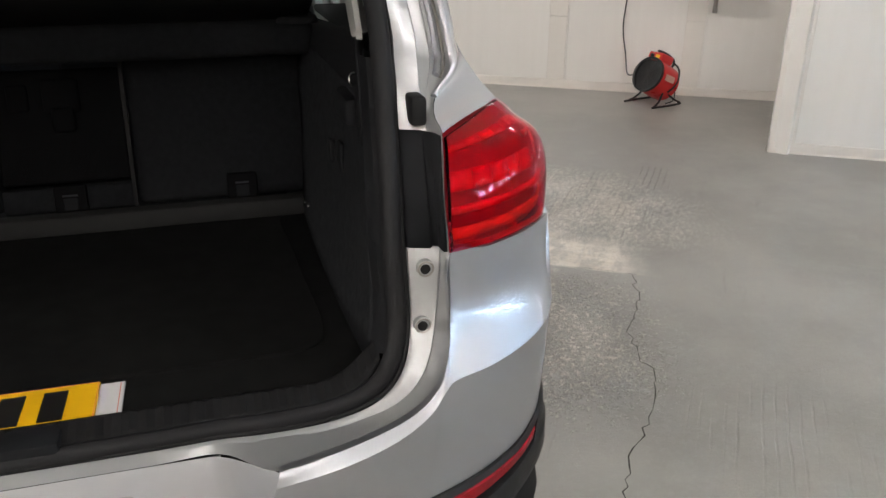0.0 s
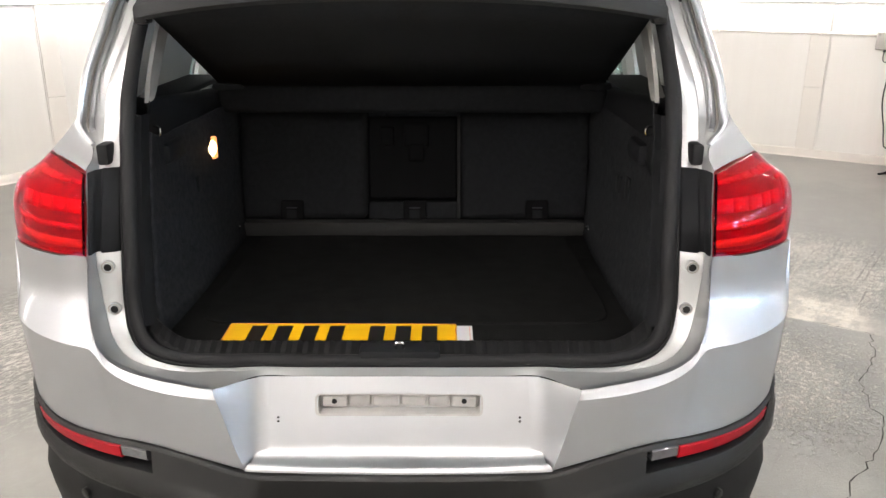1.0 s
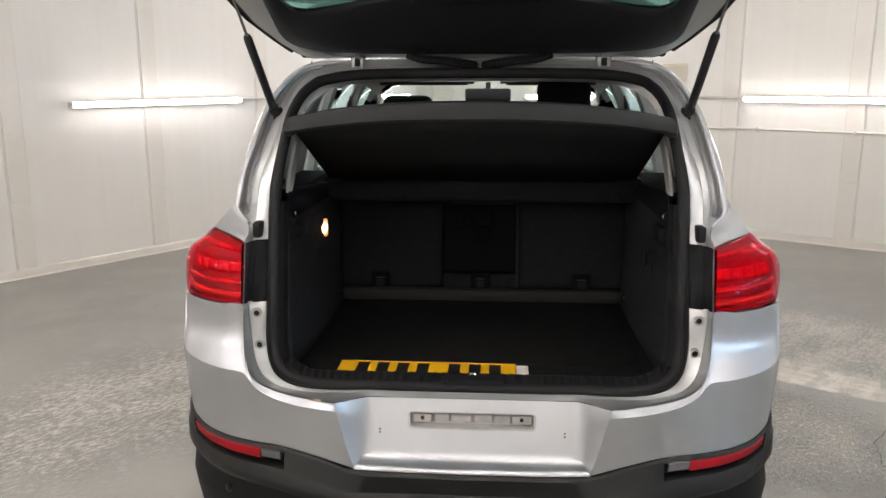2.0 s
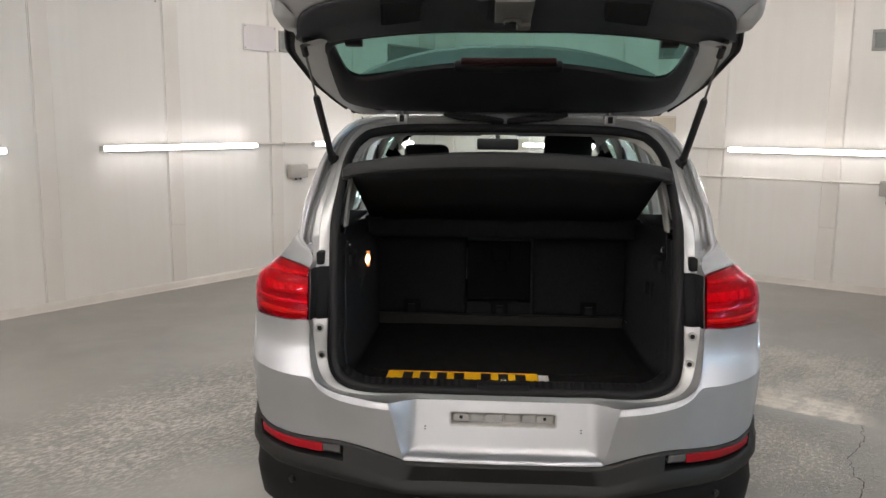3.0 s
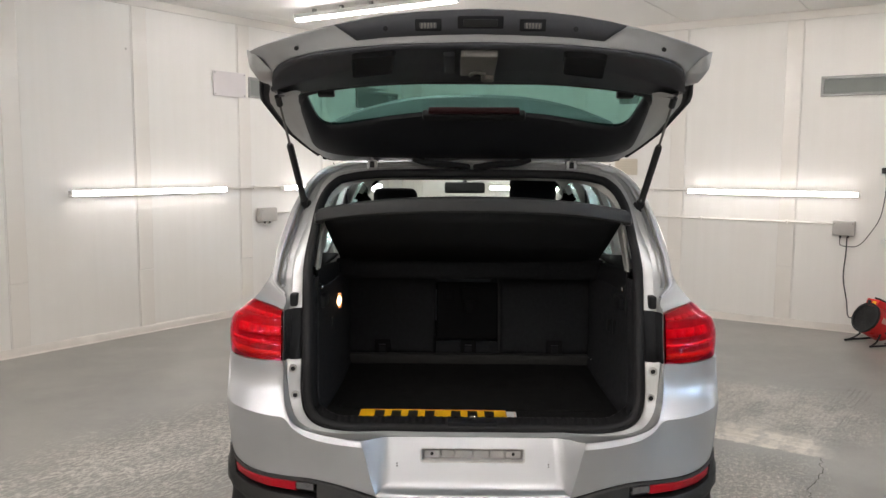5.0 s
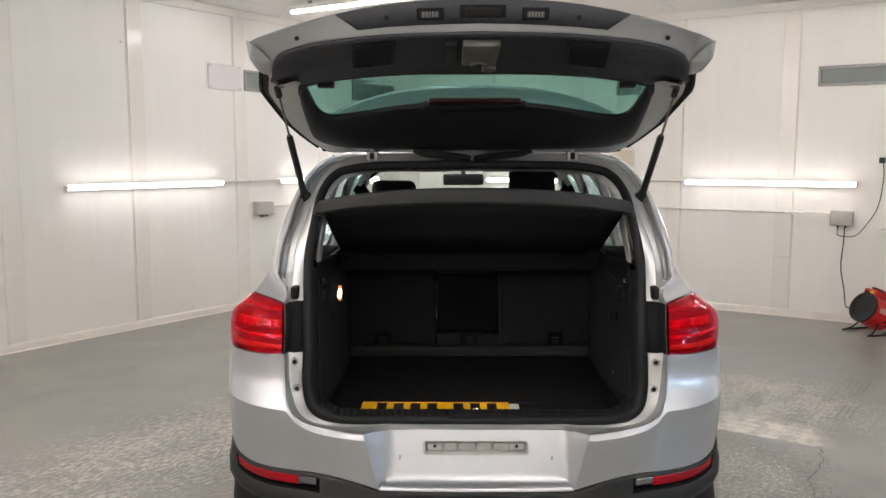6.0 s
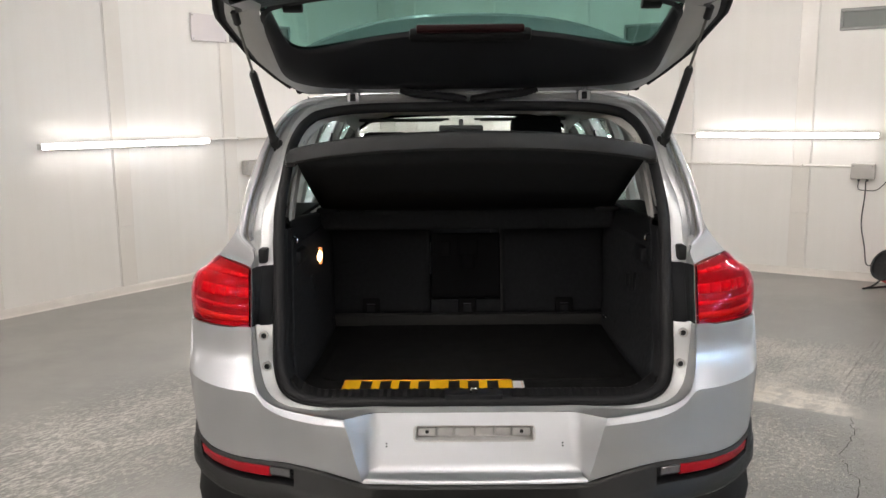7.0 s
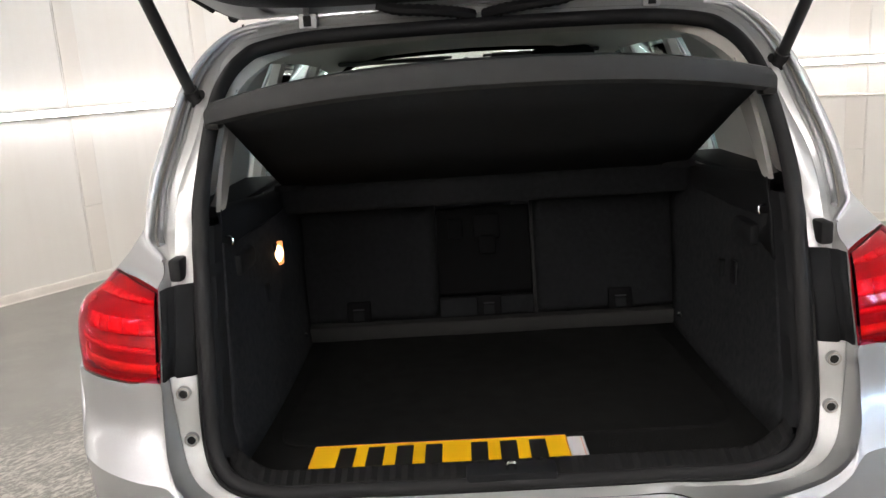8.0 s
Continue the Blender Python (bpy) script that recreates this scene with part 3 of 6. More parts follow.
junction_box(wall_right, 1.11, 1.035, 0.20, 0.145)


def high_vent(wall, x0, x1, z0, z1):
    e = empty("high_vent_window", on_wall(wall, x0, z0, 0.0), "long grey framed vent window high in the wall", "vent window", "high vent windows")
    w, h, f = x1 - x0, z1 - z0, 0.028
    for lo, hi in (((0, 0), (w, f)), ((0, h - f), (w, h)), ((0, f), (f, h - f)), ((w - f, f), (w, h - f))):
        part("frame", boxed((lo[0], 0.001, lo[1]), (hi[0], 0.030, hi[1]), 0.004, seg=1), VENTFR, e)
    part("pane", boxed((f, 0.002, f), (w - f, 0.010, h - f)), VENTGL, e)
    return e


high_vent(wall_right, 0.45, 1.39, 2.32, 2.515)
high_vent(wall_right, 2.74, 3.46, 2.32, 2.515)
high_vent(wall_left, 1.80, 2.62, 2.335, 2.55)
high_vent(wall_left, 0.12, 0.92, 2.335, 2.55)

e = empty("blank_notice_board", on_wall(wall_left, 2.66, 2.325, 0.012), "blank pale board screwed to the panel wall", "board")
part("sheet", boxed((0, 0.0, 0), (0.42, 0.012, 0.255), 0.003, seg=1), NOTICE, e)
for x in (0.02, 0.40):
    for z in (0.02, 0.235):
        part("screw", tubed([(x, 0.010, z), (x, 0.016, z)], 0.007, 8), STEEL, e)

e = empty("louvre_grille", on_wall(wall_right, 3.36, 1.62, 0.0), "small cream plastic louvre grille on the wall", "grille")
part("surround", boxed((-0.13, 0.011, -0.09), (0.13, 0.02, 0.09), 0.004, seg=1), LOUVRE, e)
for i in range(6):
    z = -0.065 + i * 0.026
    part("slat", boxed((-0.11, 0.021, z - 0.005), (0.11, 0.036, z + 0.007), 0.002, seg=1), LOUVRE, e)

e = empty("plug_socket", on_wall(wall_right, 0.79, 1.60, 0.0), "small black plug in a wall socket", "plug")
part("plate", boxed((-0.04, 0.001, -0.045), (0.04, 0.012, 0.045), 0.004), TUBE_B, e)
part("plug", boxed((-0.026, 0.013, -0.028), (0.026, 0.05, 0.028), 0.008), SOCKET, e)

e = empty("thin_cable", on_wall(wall_right, 1.08, 0.95, 0.0), "thin dark cable looping from box to plug", "cable")
part("lead", tubed(sample([(0.06, 0.045, 0.0), (0.06, 0.05, -0.07), (0.02, 0.05, -0.09), (-0.10, 0.03, -0.08), (-0.20, 0.02, 0.05), (-0.28, 0.02, 0.22), (-0.31, 0.02, 0.48), (-0.30, 0.035, 0.63)], 40), 0.004, 6), CABLE, e)
e = empty("heater_cable", on_wall(wall_right, 1.08, 0.95, 0.0), "black heater cable hanging down the wall", "cable")
part("lead", tubed(sample([(0.0, 0.045, 0.0), (0.0, 0.05, -0.15), (0.012, 0.045, -0.4), (-0.03, 0.06, -0.62), (-0.07, 0.20, -0.76), (-0.16, 0.32, -0.72)], 40), 0.0055, 8), CABLE, e)

# shelf with its brackets at the end of the alcove
e = empty("wall_shelf", on_wall(wall_right, 0.02, 0.925, 0.0), "white wall shelf on grey steel brackets", "shelf")
part("board", boxed((0.0, 0.002, 0), (0.75, 0.30, 0.025), 0.004), TUBE_B, e)
part("batten", boxed((0.0, 0.002, -0.06), (0.74, 0.024, -0.001), 0.003, seg=1), TUBE_B, e)
part("bracket", boxed((0.335, 0.026, -0.23), (0.37, 0.055, -0.001), 0.004, seg=1), STEEL, e)
part("bracket_arm", boxed((0.335, 0.056, -0.03), (0.37, 0.26, -0.001), 0.004, seg=1), STEEL, e)
e = empty("red_storage_box", on_wall(wall_right, 0.40, 0.951, 0.05), "dark red and green boxes stored on the shelf", "box")
part("carton", boxed((0.0, 0.0, 0.0), (0.15, 0.2, 0.12), 0.004, seg=1), HRED, e)
part("lid", boxed((-0.003, -0.003, 0.121), (0.153, 0.203, 0.14), 0.004, seg=1), CLAD, e)


# ---------------------------------------------------------------- fan heater
def fan_heater(m):
    e = empty("fan_heater", m, "red drum fan heater with black grille on tubular feet", "heater")
    tilt = pose(0, 0, 0.235) @ pose(0, 0, 0, 0, 22, 0) @ pose(0, 0, -0.245)   # leans back, the front looks up
    axis = tilt @ pose(0, 0, 0.245, 0, -86, 0)    # drum along local x, front at -x
    bm = bmesh.new()
    lathe(bm, [(0.0, -0.15), (0.155, -0.15), (0.165, -0.145), (0.168, -0.12), (0.168, 0.12), (0.164, 0.135), (0.162, 0.14), (0.150, 0.142)], 36, axis)
    part("drum", weld(bm), HRED, e)
    bm = bmesh.new()
    lathe(bm, [(0.150, 0.12), (0.150, 0.143), (0.168, 0.146), (0.172, 0.138), (0.172, 0.115), (0.168, 0.112)], 36, axis)
    part("front_ring", bm, HBLACK, e, "black front ring")
    bm = bmesh.new()
    lathe(bm, [(0.0, 0.118), (0.152, 0.118)], 36, axis)
    part("grille_back", bm, HBLACK, e)
    for r in (0.03, 0.06, 0.09, 0.12, 0.145):
        pts = [axis @ Vector((r * math.cos(a), r * math.sin(a), 0.142)) for a in [2 * math.pi * k / 28 for k in range(29)]]
        part("grille_ring", tubed(pts, 0.0028, 5), HBLACK, e)
    for k in range(6):
        a = math.pi * k / 6
        part("grille_bar", tubed([axis @ Vector((s * 0.15 * math.cos(a), s * 0.15 * math.sin(a), 0.1415)) for s in (-1, 1)], 0.003, 5), HBLACK, e)
    part("control_box", boxed((-0.12, -0.085, 0.395), (0.05, 0.085, 0.475), 0.012, tilt), HRED, e)
    part("control_knob", tubed([tilt @ Vector((-0.121, 0.03, 0.435)), tilt @ Vector((-0.140, 0.03, 0.435))], 0.018, 12), HBLACK, e)
    part("badge", boxed((-0.125, -0.055, 0.415), (-0.121, -0.01, 0.450), 0.0, tilt), YELLOW, e)
    part("side_label", boxed((-0.07, -0.1715, 0.24), (0.06, -0.1665, 0.30), 0.001, tilt, seg=1), HLABEL, e)
    part("handle", tubed([tilt @ p for p in sample([(-0.10, 0.0, 0.490), (-0.02, 0.0, 0.497), (0.08, 0.0, 0.492), (0.15, 0.0, 0.47), (0.165, 0.0, 0.42), (0.10, 0.0, 0.36)], 24)], 0.011, 8), HBLACK, e)
    part("handle_post", tubed([tilt @ Vector((-0.08, 0.0, 0.46)), tilt @ Vector((-0.08, 0.0, 0.49))], 0.010, 8), HBLACK, e)
    part("cradle_arm", tubed([tilt @ p for p in sample([(0.12, 0.0, 0.455), (0.115, -0.12, 0.40), (0.10, -0.176, 0.30), (0.08, -0.178, 0.22), (0.03, -0.17, 0.15)], 20)], 0.009, 8), HBLACK, e)
    part("power_lead", tubed(sample([(0.15, 0.05, 0.20), (0.21, 0.02, 0.24), (0.245, -0.02, 0.16), (0.235, -0.05, 0.05), (0.17, -0.08, 0.012), (0.06, -0.10, 0.010)], 24), 0.006, 6), CABLE, e)
    for y in (-0.15, 0.15):
        part("foot", tubed(sample([(-0.02, y * 0.8, 0.12), (-0.10, y, 0.045), (-0.19, y * 1.15, 0.013), (-0.19, y * 1.2, 0.013), (0.0, y * 1.25, 0.011), (0.16, y * 1.2, 0.012), (0.17, y * 1.15, 0.02), (0.10, y, 0.06), (0.03, y * 0.8, 0.12)], 44), 0.010, 8), HBLACK, e)
    return e


heater = fan_heater(Matrix.Translation((3.85, 4.89, 0)) @ pose(0, 0, 0, 0, 0, 17) @ Matrix.Scale(0.85, 4))


# ---------------------------------------------------------------- the car
car = empty("car", Matrix.Identity(4), "silver five-door family car with its tailgate raised", "car")

# Stations round the tailgate opening, from the bottom centre up to the roof centre: outer edge, gutter, flange, seal
APERTURE = [  # outer edge, outer edge of the flange, inner edge of the flange, seal
    ((0, .085, .733), (0, .099, .742), (0, .104, .746), (0, .120, .752)),
    ((.20, .085, .733), (.20, .099, .742), (.20, .104, .746), (.20, .121, .752)),
    ((.294, .085, .733), (.294, .099, .742), (.294, .105, .747), (.29, .123, .753)),
    ((.368, .012, .741), (.362, .096, .740), (.365, .103, .744), (.363, .122, .752)),
    ((.470, .030, .749), (.458, .099, .739), (.458, .106, .746), (.445, .125, .754)),
    ((.560, .056, .762), (.553, .118, .748), (.532, .121, .758), (.510, .137, .766)),
    ((.612, .080, .790), (.608, .146, .782), (.578, .152, .788), (.552, .160, .794)),
    ((.636, .105, .850), (.634, .178, .850), (.598, .186, .850), (.573, .192, .854)),
    ((.652, .163, .965), (.648, .200, .955), (.598, .205, .955), (.573, .215, .960)),
    ((.655, .200, 1.05), (.650, .235, 1.05), (.602, .243, 1.05), (.578, .245, 1.05)),
    ((.664, .240, 1.126), (.648, .275, 1.13), (.606, .280, 1.13), (.582, .278, 1.13)),
    ((.660, .275, 1.152), (.648, .295, 1.16), (.608, .297, 1.165), (.584, .293, 1.17)),
    ((.672, .310, 1.175), (.647, .315, 1.19), (.611, .310, 1.195), (.585, .306, 1.20)),
    ((.712, .352, 1.205), (.650, .340, 1.225), (.614, .335, 1.23), (.586, .326, 1.24)),
    ((.717, .370, 1.232), (.652, .362, 1.26), (.616, .352, 1.265), (.587, .345, 1.275)),
    ((.706, .400, 1.310), (.645, .400, 1.32), (.612, .388, 1.325), (.584, .376, 1.335)),
    ((.683, .450, 1.400), (.622, .455, 1.40), (.600, .440, 1.405), (.576, .420, 1.410)),
    ((.664, .500, 1.478), (.605, .505, 1.475), (.588, .492, 1.48), (.566, .475, 1.485)),
    ((.632, .550, 1.550), (.585, .560, 1.542), (.570, .545, 1.538), (.550, .535, 1.535)),
    ((.590, .600, 1.602), (.555, .600, 1.588), (.542, .585, 1.575), (.525, .575, 1.566)),
    ((.540, .630, 1.630), (.520, .622, 1.608), (.505, .612, 1.596), (.490, .600, 1.585)),
    ((.400, .655, 1.648), (.395, .645, 1.625), (.390, .635, 1.614), (.385, .622, 1.601)),
    ((.20, .659, 1.653), (.20, .650, 1.632), (.20, .641, 1.620), (.20, .629, 1.606)),
    ((0, .660, 1.655), (0, .652, 1.634), (0, .642, 1.622), (0, .630, 1.607)),
]
NST = 185
CURVES = [sample([s[k] for s in APERTURE], NST) for k in range(4)]
CURVES = [[Vector((max(p.x, 0), p.y, p.z)) for p in c] for c in CURVES]


def between(a, b_, f, lift=0.0):
    return [p.lerp(q, f) + Vector((0, -lift, 0)) for p, q in zip(a, b_)]


G, F_OUT, F_IN, SEAL = CURVES
inner_G = [p + Vector((0, 0.006, 0)) for p in G]
DEEP = []
for p, q in zip(G, F_OUT):
    w_ = (q - p).length
    high = max(0.0, min(1.0, (p.z - 1.14) / .07))
    DEEP.append((p, q, min(.036, w_ * .5) * high))
rows = [inner_G] + [[p.lerp(q, f) + Vector((0, d * k, 0)) for p, q, d in DEEP] for f, k in ((.05, .10), (.16, .80), (.24, 1.0), (.50, 1.0), (.56, .80), (.90, .75), (.97, .2))]
rows += [F_OUT, between(F_OUT, F_IN, 0.06, 0.002), between(F_OUT, F_IN, 0.6, 0.002), F_IN, between(F_IN, SEAL, 0.5, -0.008), SEAL]
part("tailgate_aperture", both(rows), SILVER_IN, car, "painted gutter and flange round the boot opening", sharp=28)
for s in (1, -1):
    bead = [p if s > 0 else mir(p) for p in G if p.z > 1.172 and p.x > .45]
    part("gutter_bead", tubed([p + Vector((-.004 * s, -.001, 0)) for p in bead], .0055, 8), SILVER, car)
    run = [((p.lerp(q, .30) + Vector((0, d - .004, 0))), (p.lerp(q, .17) + Vector((0, d * .75 - .002, 0)))) for p, q, d in DEEP if p.z > 1.19 and p.x > .50]
    part("gutter_step", tubed([a if s > 0 else mir(a) for a, b_ in run], .0065, 8), SILVER, car)
    # thin line in a darker grey beside the step
    part("gutter_line", tubed([b_ if s > 0 else mir(b_) for a, b_ in run], .0028, 6), STEEL, car)

# seal and the black inner border behind it
round_trip = SEAL + [mir(p) for p in SEAL[::-1][1:-1]]
bm = bmesh.new()
seal_pts = [p + Vector((0.0015 if p.x > 0 else -0.0015, -0.006, 0.0)) for p in round_trip]
rings = []
for i, p in enumerate(seal_pts):
    a, c = seal_pts[i - 1], seal_pts[(i + 1) % len(seal_pts)]
    t = (c - a).normalized()
    s = Vector((0, 1, 0)).cross(t).normalized()
    o = t.cross(s)
    rings.append([p + 0.0165 * math.cos(k) * s + 0.0125 * math.sin(k) * o for k in [2 * math.pi * j / 10 for j in range(10)]])
rings.append(rings[0])
grid(bm, rings, closed=True)
part("boot_seal", weld(bm), RUBBER, car, "black rubber seal round the opening")

lip_line = [a.lerp(b_, .30) + Vector((0, -.004, 0)) for a, b_ in zip(F_IN, SEAL)]
part("seal_lip", tubed(lip_line + [mir(p) for p in lip_line[::-1]] + lip_line[:1], .0042, 6), CLAD_LOW, car, "thin outer lip of the rubber seal")

LIP = []
for p in SEAL:
    k = 0.955 if p.z > 0.80 else 0.965
    LIP.append(Vector((p.x * k, p.y + 0.045, p.z + (0.006 if p.z < 0.80 else -0.014 if p.z > 1.57 else 0.0))))
side = [i for i, p in enumerate(SEAL) if 0.80 <= p.z <= 1.24]
SIDE_A = [SEAL[i] for i in side]
SIDE_B = [LIP[i] for i in side]
for s in (1, -1):
    f = (lambda p: p) if s > 0 else mir
    mid = [a.lerp(b_, 0.5) + Vector((-0.006, -0.008, 0)) for a, b_ in zip(SIDE_A, SIDE_B)]
    part("side_border", surf([[f(p) for p in SIDE_A], [f(p) for p in mid], [f(p) for p in SIDE_B]]), TRIM_D, car)
top = [i for i, p in enumerate(SEAL) if p.z >= 1.46]
part("header_trim", both([[SEAL[i] + Vector((0, 0.004, -0.006)) for i in top],
                          [SEAL[i] + Vector((-0.022 * min(1, max(0, (SEAL[i].x - .40) / .1)), 0.035, -0.026 * min(1, max(0, (SEAL[i].z - 1.46) / .1)))) for i in top],
                          [SEAL[i] + Vector((-0.020 * min(1, max(0, (SEAL[i].x - .40) / .1)), 0.12, -0.020 * min(1, max(0, (SEAL[i].z - 1.46) / .1)))) for i in top]]), HEADER, car, "pale grey roof header trim")

# boot sill with its ribbed tread
bm = bmesh.new()
xs = [0.543 * i / 47 for i in range(48)]


def sill_row(y, z, ribs=0.0):
    return [Vector((x, y + 0.052 * max(0, (x - .43) / .113) ** 1.7, z + .036 * max(0, (x - .45) / .093) ** 1.8 + ribs * (i % 2))) for i, x in enumerate(xs)]


SILL = [sill_row(.112, .750), sill_row(.122, .762), sill_row(.130, .7655, .0035), sill_row(.158, .7775, .004), sill_row(.164, .778), sill_row(.168, .772), sill_row(.170, .750)]
grid(bm, SILL)
grid(bm, [[mir(p) for p in r] for r in SILL])
part("boot_sill", weld(bm), CLAD_LOW, car, "ribbed black plastic sill", sharp=9)
striker = part("striker_cover", boxed((-0.085, 0.106, 0.746), (0.085, 0.160, 0.7785), 0.005), TRIM_D, car)
part("striker", tubed(sample([(-0.007, 0.124, 0.774), (-0.007, 0.120, 0.792), (0.007, 0.120, 0.792), (0.007, 0.124, 0.774)], 14), 0.003, 6), CHROME, striker, "small steel striker loop")

# ---------------------------------------------------------------- bumper
def soften(ob, width, angle=30):
    b_ = ob.modifiers.new("soft_edges", "BEVEL")
    b_.width, b_.segments, b_.limit_method, b_.angle_limit = width, 3, "ANGLE", radians(angle)
    b_.harden_normals = False
    return ob


TOP_EDGE = [(.368, .012, .741), (.47, .030, .749), (.56, .056, .762), (.612, .080, .790), (.636, .105, .850), (.652, .163, .965), (.72, .190, .962), (.80, .235, .962), (.850, .278, .964), (.870, .300, .965)]
ROW2 = [(.366, .007, .735), (.465, .024, .743), (.552, .049, .755), (.604, .072, .779), (.632, .098, .828), (.650, .150, .872), (.718, .177, .869), (.796, .221, .870), (.850, .267, .872), (.874, .297, .875)]
CREASE = [(.361, .003, .722), (.455, .012, .730), (.540, .035, .742), (.594, .057, .762), (.622, .074, .786), (.642, .084, .797), (.705, .110, .797), (.780, .156, .800), (.840, .212, .806), (.880, .281, .812)]
ROW4 = [(.352, .003, .690), (.448, .0135, .700), (.532, .0375, .708), (.590, .060, .720), (.621, .0775, .735), (.644, .0875, .755), (.706, .1135, .765), (.781, .160, .775), (.841, .216, .785), (.880, .282, .792)]
ROW5 = [(.335, .008, .615), (.435, .018, .636), (.515, .042, .645), (.580, .066, .648), (.615, .084, .650), (.650, .100, .650), (.711, .129, .655), (.784, .175, .665), (.840, .227, .68), (.870, .271, .70)]
BOTTOM = [(.318, .014, .553), (.42, .018, .584), (.50, .040, .595), (.56, .060, .597), (.60, .076, .594), (.66, .104, .590), (.72, .138, .587), (.787, .183, .592), (.838, .230, .612), (.861, .265, .640)]
BR = [sample(r, 46) for r in (TOP_EDGE, ROW2, CREASE, ROW4, ROW5, BOTTOM)]
bumper_rows = []
for group_ in ((0, 1, 2), (2, 3, 4, 5)):
    cols_ = [sample([BR[k][j] for k in group_], 6 * (len(group_) - 1) + 1) for j in range(46)]
    for i in range(len(cols_[0])):
        if group_[0] == 2 and i == 0:
            continue
        bumper_rows.append([cols_[j][i] for j in range(46)])
lip = [p + Vector((0, 0.014, 0.0)) for p in BR[0]]
# recessed plate panel with its slot, and the lip under it
xb = [-.300, -.27, -.172, -.163, 0, .163, .172, .27, .300]
zb = [.733, .714, .696, .687, .665, .656, .62, .60, .593]


def panel_y(z):
    return .085 - (.733 - z) / .162 * .047


bm = bmesh.new()
prow = [[Vector((x * (1 - 0.0247 * (z - .571) / .162), panel_y(z), z)) for x in xb] for z in zb]
grid(bm, prow, skip=lambda i, j: 2 <= i <= 4 and 2 <= j <= 5)
low = [Vector((x, .038, .571)) for x in xb]
fillet = []
for t in (0, .25, .5, .75, 1):
    fillet.append([Vector((x * (1 - 0.0247 * (.593 - .571) / .162), panel_y(.593), .593)) * (1 - t) ** 2 + Vector((x, .0385, .5715)) * 2 * t * (1 - t) + Vector((x * 1.02, .020, .5675)) * t * t for x in xb])
edge2 = [Vector((p.x * 1.06, 0.012 - 0.010 * (1 - (p.x / .3) ** 2), .562)) for p in low]
edge3 = [Vector((p.x * 1.06, 0.010 - 0.010 * (1 - (p.x / .3) ** 2), .552)) for p in low]
grid(bm, fillet + [edge2, edge3])
bumper = soften(part("rear_bumper", weld(bm), SILVER, car, "silver rear bumper with a recessed plate panel", sharp=35), .006)
for f in ((lambda p: p), mir):
    bm = bmesh.new()
    grid(bm, [[f(p) for p in r] for r in [lip] + bumper_rows])
    outer = [r[0] for r in bumper_rows]
    n = len(outer)
    inner = [Vector((.292 + .008 * i / (n - 1), .085 - .047 * i / (n - 1), .733 - .162 * i / (n - 1))) for i in range(n)]
    soft = [o.lerp(i_, 0.10) + Vector((0, 0.001, 0)) for o, i_ in zip(outer, inner)]
    near = [o.lerp(i_, 0.70) for o, i_ in zip(outer, inner)]
    on_panel = [p + Vector((-.024, -.0007, 0)) for p in inner]
    bend = [[a * (1 - t) ** 2 + b_ * 2 * t * (1 - t) + c * t * t for a, b_, c in zip(near, inner, on_panel)] for t in (0, .2, .4, .6, .8, 1)]
    grid(bm, [[f(p) for p in r] for r in [outer, soft] + bend])
    soften(part("bumper_corner", weld(bm, 0.0008), SILVER, bumper, sharp=17), .0035)
bm = bmesh.new()
y0 = panel_y(.696)


def slot_ring(hw, hh, r, dy):
    pts_ = []
    for cx, cz, a0 in ((hw - r, hh - r, 0), (-hw + r, hh - r, 90), (-hw + r, -hh + r, 180), (hw - r, -hh + r, 270)):
        for k in range(5):
            a = radians(a0 + 22.5 * k)
            z = .676 + cz + r * math.sin(a)
            pts_.append(Vector((cx + r * math.cos(a), panel_y(z) + dy, z)))
    return pts_


grid(bm, [slot_ring(.175, .0225, .010, -.0012), slot_ring(.1715, .0195, .010, -.0005), slot_ring(.1695, .018, .009, .006), slot_ring(.1685, .017, .009, .026)], closed=True)
bm.faces.new([bm.verts.new(p) for p in slot_ring(.1685, .017, .009, .026)])
part("plate_slot", weld(bm), SLOT, bumper, "dusty slot behind the missing plate", smooth=False)
for x0, x1, d in ((-.163, -.110, .006), (-.106, -.061, .014), (-.057, .0, .012), (.003, .057, .014), (.061, .106, .012), (.110, .163, .006)):
    part("slot_rib", boxed((x0, y0 + d, .663), (x1, y0 + .034, .689), 0.003, seg=1), SLOT, bumper)
for x in (-.136, .136):
    part("slot_hole", tubed([(x, y0 + .0075, .678), (x, y0 + .003, .678)], .0055, 10), GAP_SHADE, bumper)
for x in (-.252, .252):
    for z in (.650, .642):
        part("rivet_hole", tubed([(x, panel_y(z) + .001, z), (x, panel_y(z) - .0006, z)], .0028, 8), GAP_SHADE, bumper)

# grained lower bumper
PLAN = [(0, .000), (.2, .002), (.318, .010), (.42, .018), (.50, .040), (.56, .060), (.60, .076), (.66, .104), (.72, .138), (.786, .184), (.834, .232), (.856, .268), (.866, .32), (.870, .42)]
NPL = 60
plan = sample([(x, y, 0) for x, y in PLAN], NPL)
top_z = sample([(0, 0, .5515), (.2, 0, .5515), (.318, 0, .552), (.42, 0, .583), (.5, 0, .594), (.56, 0, .596), (.6, 0, .593), (.66, 0, .589), (.72, 0, .586), (.79, 0, .591), (.845, 0, .611), (.872, 0, .638), (.884, 0, .655), (.888, 0, .665)], NPL)
norms = []
for i, p in enumerate(plan):
    t = (plan[min(i + 1, NPL - 1)] - plan[max(i - 1, 0)]).normalized()
    norms.append(Vector((t.y, -t.x, 0)))


